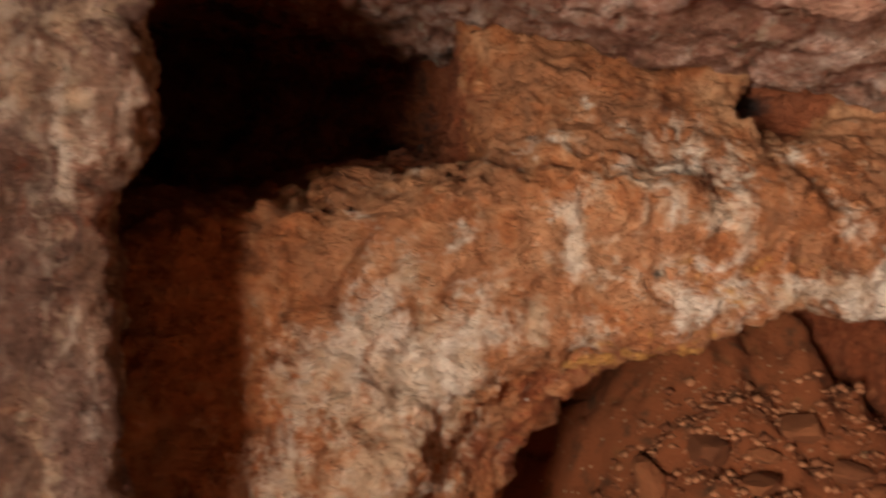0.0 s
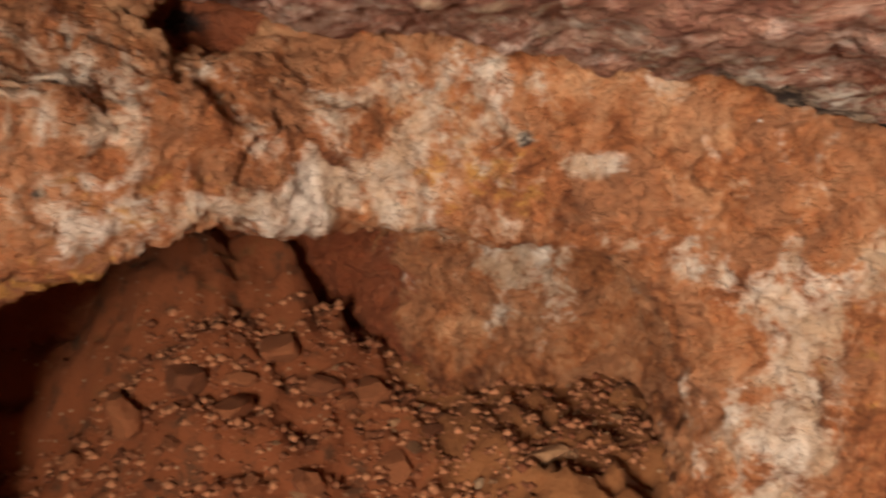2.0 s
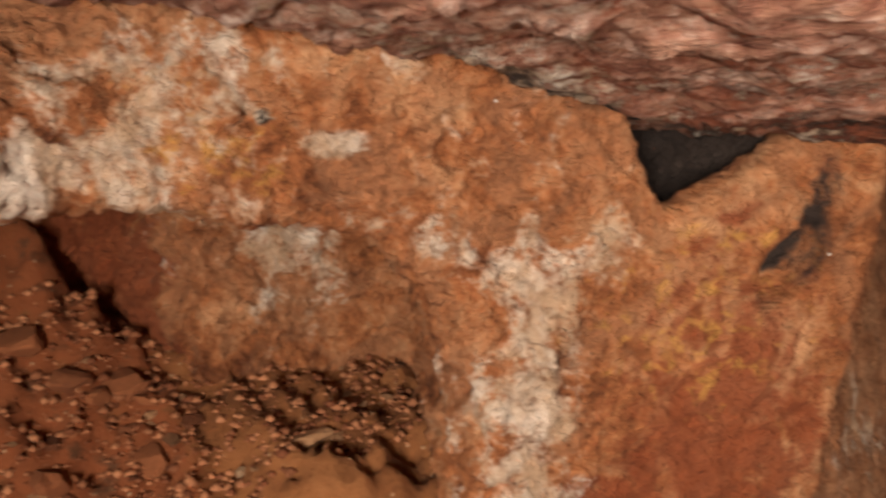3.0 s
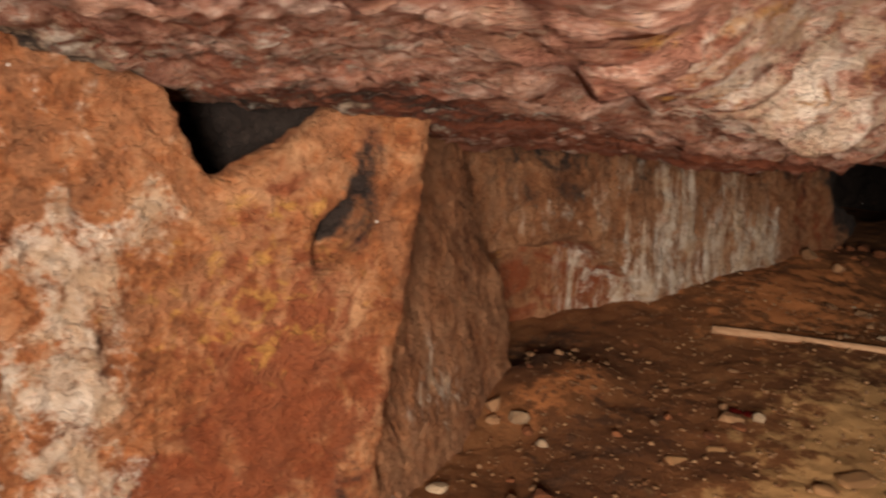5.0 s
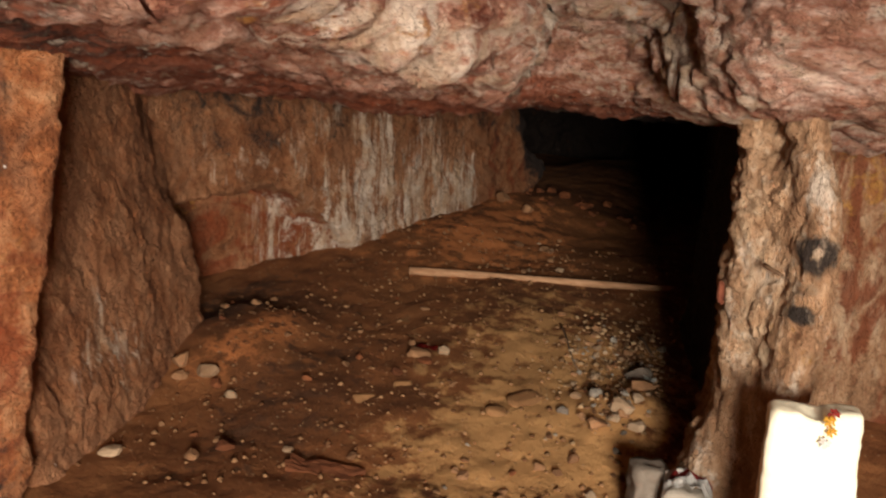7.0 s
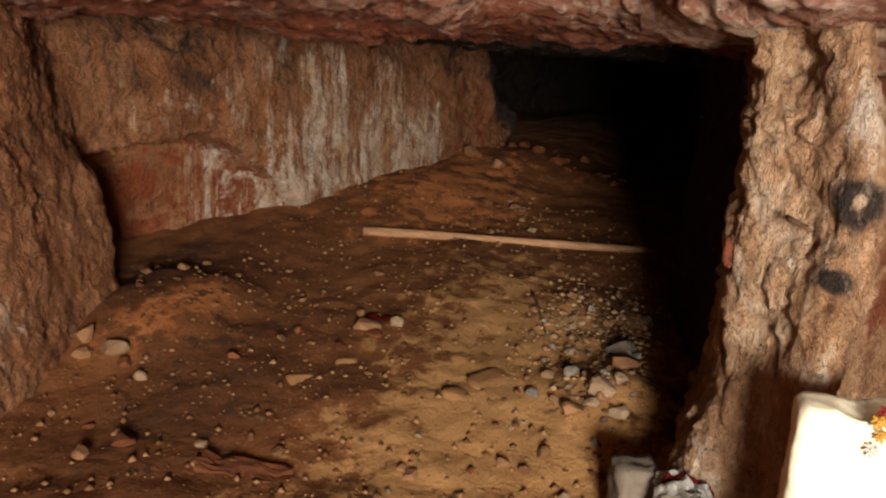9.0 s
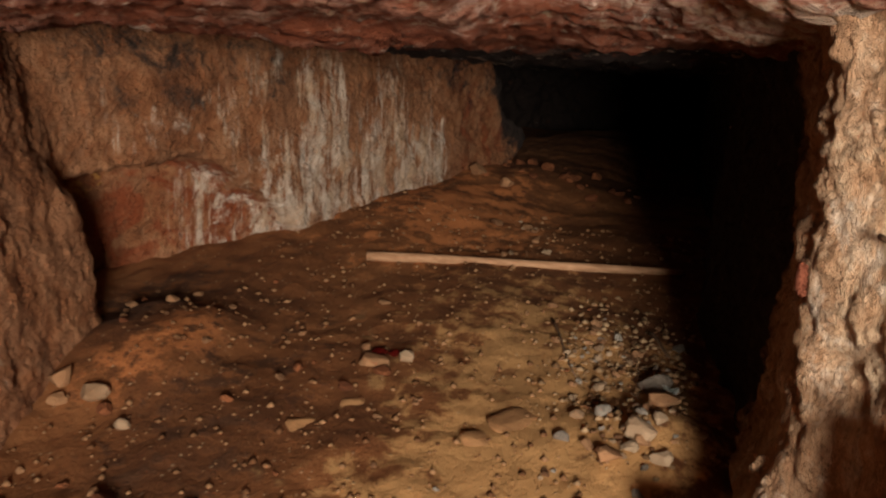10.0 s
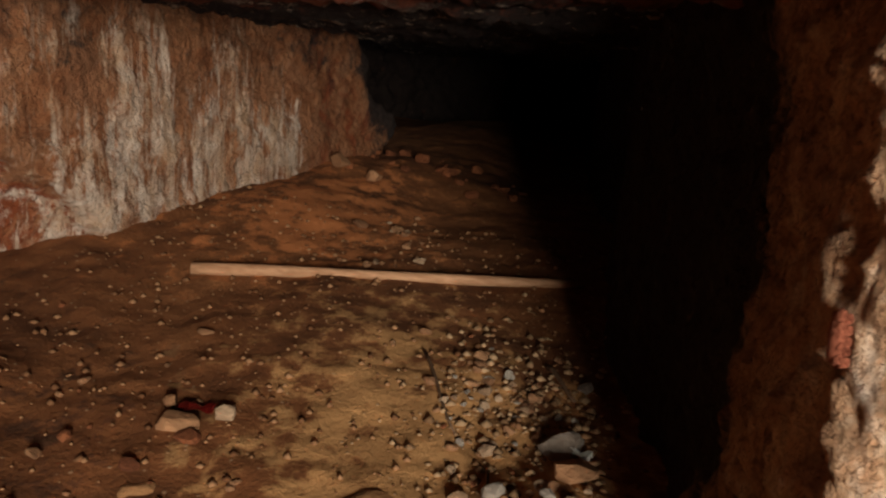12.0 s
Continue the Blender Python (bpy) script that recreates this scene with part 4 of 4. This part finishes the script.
def flower(x, y, z, r, material, label, seed):
    """A withered bloom of small bent petals round a knob."""
    root = tagged(new("flower"), label, "flower", "offerings on the slab")
    root.location = (x, y, z)
    rnd = random.Random(seed)
    bm = bmesh.new()
    bmesh.ops.create_icosphere(bm, subdivisions=1, radius=r * 0.4)
    part("flower_head", bm, material, root)
    for k in range(7):
        bm = bmesh.new()
        a = k * math.tau / 7 + rnd.uniform(-0.2, 0.2)
        d, s = Vector((0, math.cos(a), math.sin(a))), Vector((0, -math.sin(a), math.cos(a)))
        w = [bm.verts.new(p) for p in (d * r * 0.2, d * r * 0.7 + s * r * 0.3 + Vector((-0.3 * r, 0, 0)), d * r * 1.2 + Vector((-r * rnd.uniform(-0.2, 0.6), 0, -0.2 * r)), d * r * 0.7 - s * r * 0.3 + Vector((-0.2 * r, 0, 0)))]
        bm.faces.new(w)
        ex = bmesh.ops.extrude_face_region(bm, geom=bm.faces[:])
        for g in ex["geom"]:
            if isinstance(g, bmesh.types.BMVert):
                g.co.x += 0.12 * r
        part("petal", bm, material, root)
    return root


flower(3.595, -1.08, 0.717, 0.016, CRIMSON, "small withered crimson bloom laid on the slab", 1)
flower(3.585, -1.07, 0.70, 0.016, YELLOW, "small yellow bloom laid on the slab's edge", 2)
flower(3.585, -1.08, 0.67, 0.014, YELLOW, "small yellow bloom hanging over the slab's edge", 3)
flower(3.587, -1.067, 0.637, 0.016, PAPER, "withered grey bloom hanging on the slab's face", 4)


def rough_block(x, y, size, turn, material, label, seed):
    bm = bmesh.new()
    bmesh.ops.create_cube(bm, size=1.0)
    bmesh.ops.subdivide_edges(bm, edges=bm.edges[:], cuts=5, use_grid_fill=True)
    p = np.array([w.co[:] for w in bm.verts]) * np.array(size)
    p = p * (1 - 0.10 * (np.abs(p / np.array(size)) > 0.45).sum(axis=1, keepdims=True) ** 1.5 * 0.25)
    p = p + 0.016 * np.stack([fbm(p * 14 + seed, 3), fbm(p * 14 + seed + 5, 3), fbm(p * 14 + seed + 9, 3)], axis=1)
    for w, co in zip(bm.verts, p):
        w.co = co
    ob = part("broken_block", bm, material, None, label, flat=False)
    ob.matrix_world = pose(x, y, ground_at(x, y) + size[2] * 0.47, 0, 0, turn)
    return tagged(ob, label, "block", "broken blocks by the pillar")


rough_block(4.20, -0.62, (0.13, 0.13, 0.23), 20, GREY, "smooth grey broken block beside the pillar's foot", 1)
rough_block(4.08, -0.755, (0.14, 0.14, 0.22), -8, GREY, "rough grey broken block under a crumpled wrapper", 2)
stone("stone", 3.95, -0.86, (0.16, 0.13, 0.20), GREY, "smooth grey stone leaning by the pillar", 51, 15, smooth_it=True, cuts=3)

# the crumpled wrapper
wrap = tagged(new("wrapper"), "crumpled white paper wrapper with a red stripe on a block", "wrapper")
wrap.location = (4.08, -0.755, ground_at(4.08, -0.755) + 0.215)
for name, mat, x0, x1, up in (("paper", PAPER, -0.075, 0.085, 0.0), ("stripe", CRIMSON, -0.015, 0.010, 0.006)):
    bm = bmesh.new()
    rows = []
    for i in range(14 if name == "paper" else 4):
        t = i / (13 if name == "paper" else 3)
        row = []
        for j in range(15):
            s = j / 14
            p = np.array([[x0 + (x1 - x0) * t, -0.08 + 0.16 * s, 0.0]])
            h = 0.028 + 0.075 * float(ridged(p * 11 + 2, 3)[0]) - 0.05 * abs(2 * s - 1) ** 3
            row.append(bm.verts.new((p[0, 0], p[0, 1], max(h, -0.01) + up)))
        rows.append(row)
    for lo, hi in zip(rows, rows[1:]):
        for j in range(14):
            bm.faces.new((lo[j], hi[j], hi[j + 1], lo[j + 1]))
    bmesh.ops.solidify(bm, geom=bm.faces[:], thickness=0.003)
    part(name, bm, mat, wrap, "red printed stripe" if name == "stripe" else "")

# thin reddish slab of rock, broken along its edge
def flat_rock(x, y, size, turn, material, label, seed):
    bm = bmesh.new()
    bmesh.ops.create_cube(bm, size=1.0)
    bmesh.ops.subdivide_edges(bm, edges=bm.edges[:], cuts=6, use_grid_fill=True)
    p = np.array([w.co[:] for w in bm.verts])
    edge = 1 + 0.5 * fbm(np.stack([p[:, 0] * 2, p[:, 1] * 2, 0 * p[:, 0] + seed], axis=1), 3)
    p = p * np.array(size) * np.stack([edge, edge, 1 + 0 * edge], axis=1)
    p[:, 2] += 0.018 * fbm(p * 9 + seed, 3)
    for w, co in zip(bm.verts, p):
        w.co = co
    ob = part("flat_rock", bm, material, None, label)
    ob.matrix_world = pose(x, y, ground_at(x, y) + size[2] * 0.4, 3, -4, turn)
    return tagged(ob, label, "stone")


flat_rock(4.10, 0.60, (0.10, 0.28, 0.014), 6, RED_STONE, "thin broken red-brown slab of rock on the floor", 3)
CLOD = stone_mat("ochre_clod", (0.20, 0.092, 0.037), (0.36, 0.185, 0.080))
for k, (x, y, sx, sy, sz, turn, label) in enumerate((
        (4.96, -0.08, 0.24, 0.34, 0.05, 4, "flat orange-brown cake of clay trodden into the floor"),
        (4.80, 0.06, 0.16, 0.20, 0.04, 30, "flat orange-brown cake of clay trodden into the floor"),
        (4.74, 0.68, 0.16, 0.15, 0.06, 10, "low crumbling clod of ochre earth on the floor"),
        (4.92, 0.57, 0.14, 0.18, 0.05, -20, "low crumbling clod of ochre earth on the floor"))):
    stone("clod", x, y, (sx, sy, sz), CLOD, label, 110 + k, turn, z=ground_at(x, y) - 0.5 * sz, smooth_it=True, cuts=3)


# the mud nest of wasps on the pillar: open clay cells in a cluster
CLAY = stone_mat("red_clay", (0.11, 0.030, 0.015), (0.20, 0.062, 0.033))
nest = tagged(new("wasp_nest"), "small reddish mud wasp nest stuck to the pillar", "wasp nest")
nest.location = (4.15, -0.778, 0.885)
nest.scale = (0.7, 0.5, 0.85)
k = 0
for row in range(5):
    for col in range(2):
        bm = bmesh.new()
        bmesh.ops.create_cone(bm, cap_ends=False, segments=10, radius1=0.010, radius2=0.008, depth=0.035)
        bmesh.ops.solidify(bm, geom=bm.faces[:], thickness=0.0025)
        cell = part("cell", bm, CLAY, nest, flat=False)
        k += 1
        cell.matrix_local = pose(-0.012, 0.010 - 0.018 * col - 0.002 * row, 0.036 - 0.017 * row - 0.006 * col, 0, -78 + 6 * (k % 3), 16)
bm = bmesh.new()
bmesh.ops.create_icosphere(bm, subdivisions=2, radius=0.03)
bmesh.ops.scale(bm, vec=(0.8, 0.8, 1.6), verts=bm.verts[:])
part("mud_pad", bm, CLAY, nest, flat=False)

rod([(3.985, -0.887, 1.025), (3.965, -0.90, 1.020), (3.945, -0.925, 1.012), (3.93, -0.94, 1.007)], [0.006, 0.007, 0.006, 0.004], TWIG, "twig", "short twig lodged in the pillar's face", "twig", 6)

# a shard of dark red glass beside the clod, and a scrap of clear plastic
GLASS, nt, bsdf = node_mat("red_glass", 0.08)
bsdf.inputs["Base Color"].default_value = (0.10, 0.008, 0.006, 1)
bsdf.inputs["Specular IOR Level"].default_value = 0.5
FILM, nt, bsdf = node_mat("plastic_film", 0.15)
bsdf.inputs["Base Color"].default_value = (0.45, 0.46, 0.42, 1)
bsdf.inputs["Specular IOR Level"].default_value = 0.6


def shard(name, x, y, length, width, turn, material, label, category):
    bm = bmesh.new()
    rows = []
    for i in range(7):
        t = i / 6 - 0.5
        w = width * (1 - 1.2 * abs(t) ** 1.5)
        rows.append([bm.verts.new((length * t, w * s, 0.35 * width * (1 - s * s * 4) + 0.15 * width * math.sin(9 * t + 4 * s))) for s in (-0.5, -0.2, 0.2, 0.5)])
    for lo, hi in zip(rows, rows[1:]):
        for j in range(3):
            bm.faces.new((lo[j], hi[j], hi[j + 1], lo[j + 1]))
    bmesh.ops.solidify(bm, geom=bm.faces[:], thickness=0.004)
    ob = part(name, bm, material)
    ob.matrix_world = pose(x, y, ground_at(x, y) + 0.012, 10, 0, turn)
    return tagged(ob, label, category)


shard("glass_shard", 5.335, 0.575, 0.11, 0.05, 95, GLASS, "curved shard of dark red glass beside a clod", "glass shard")
shard("plastic_scrap", 5.27, -0.55, 0.09, 0.05, 70, FILM, "crumpled scrap of clear plastic on the rubble", "plastic scrap")
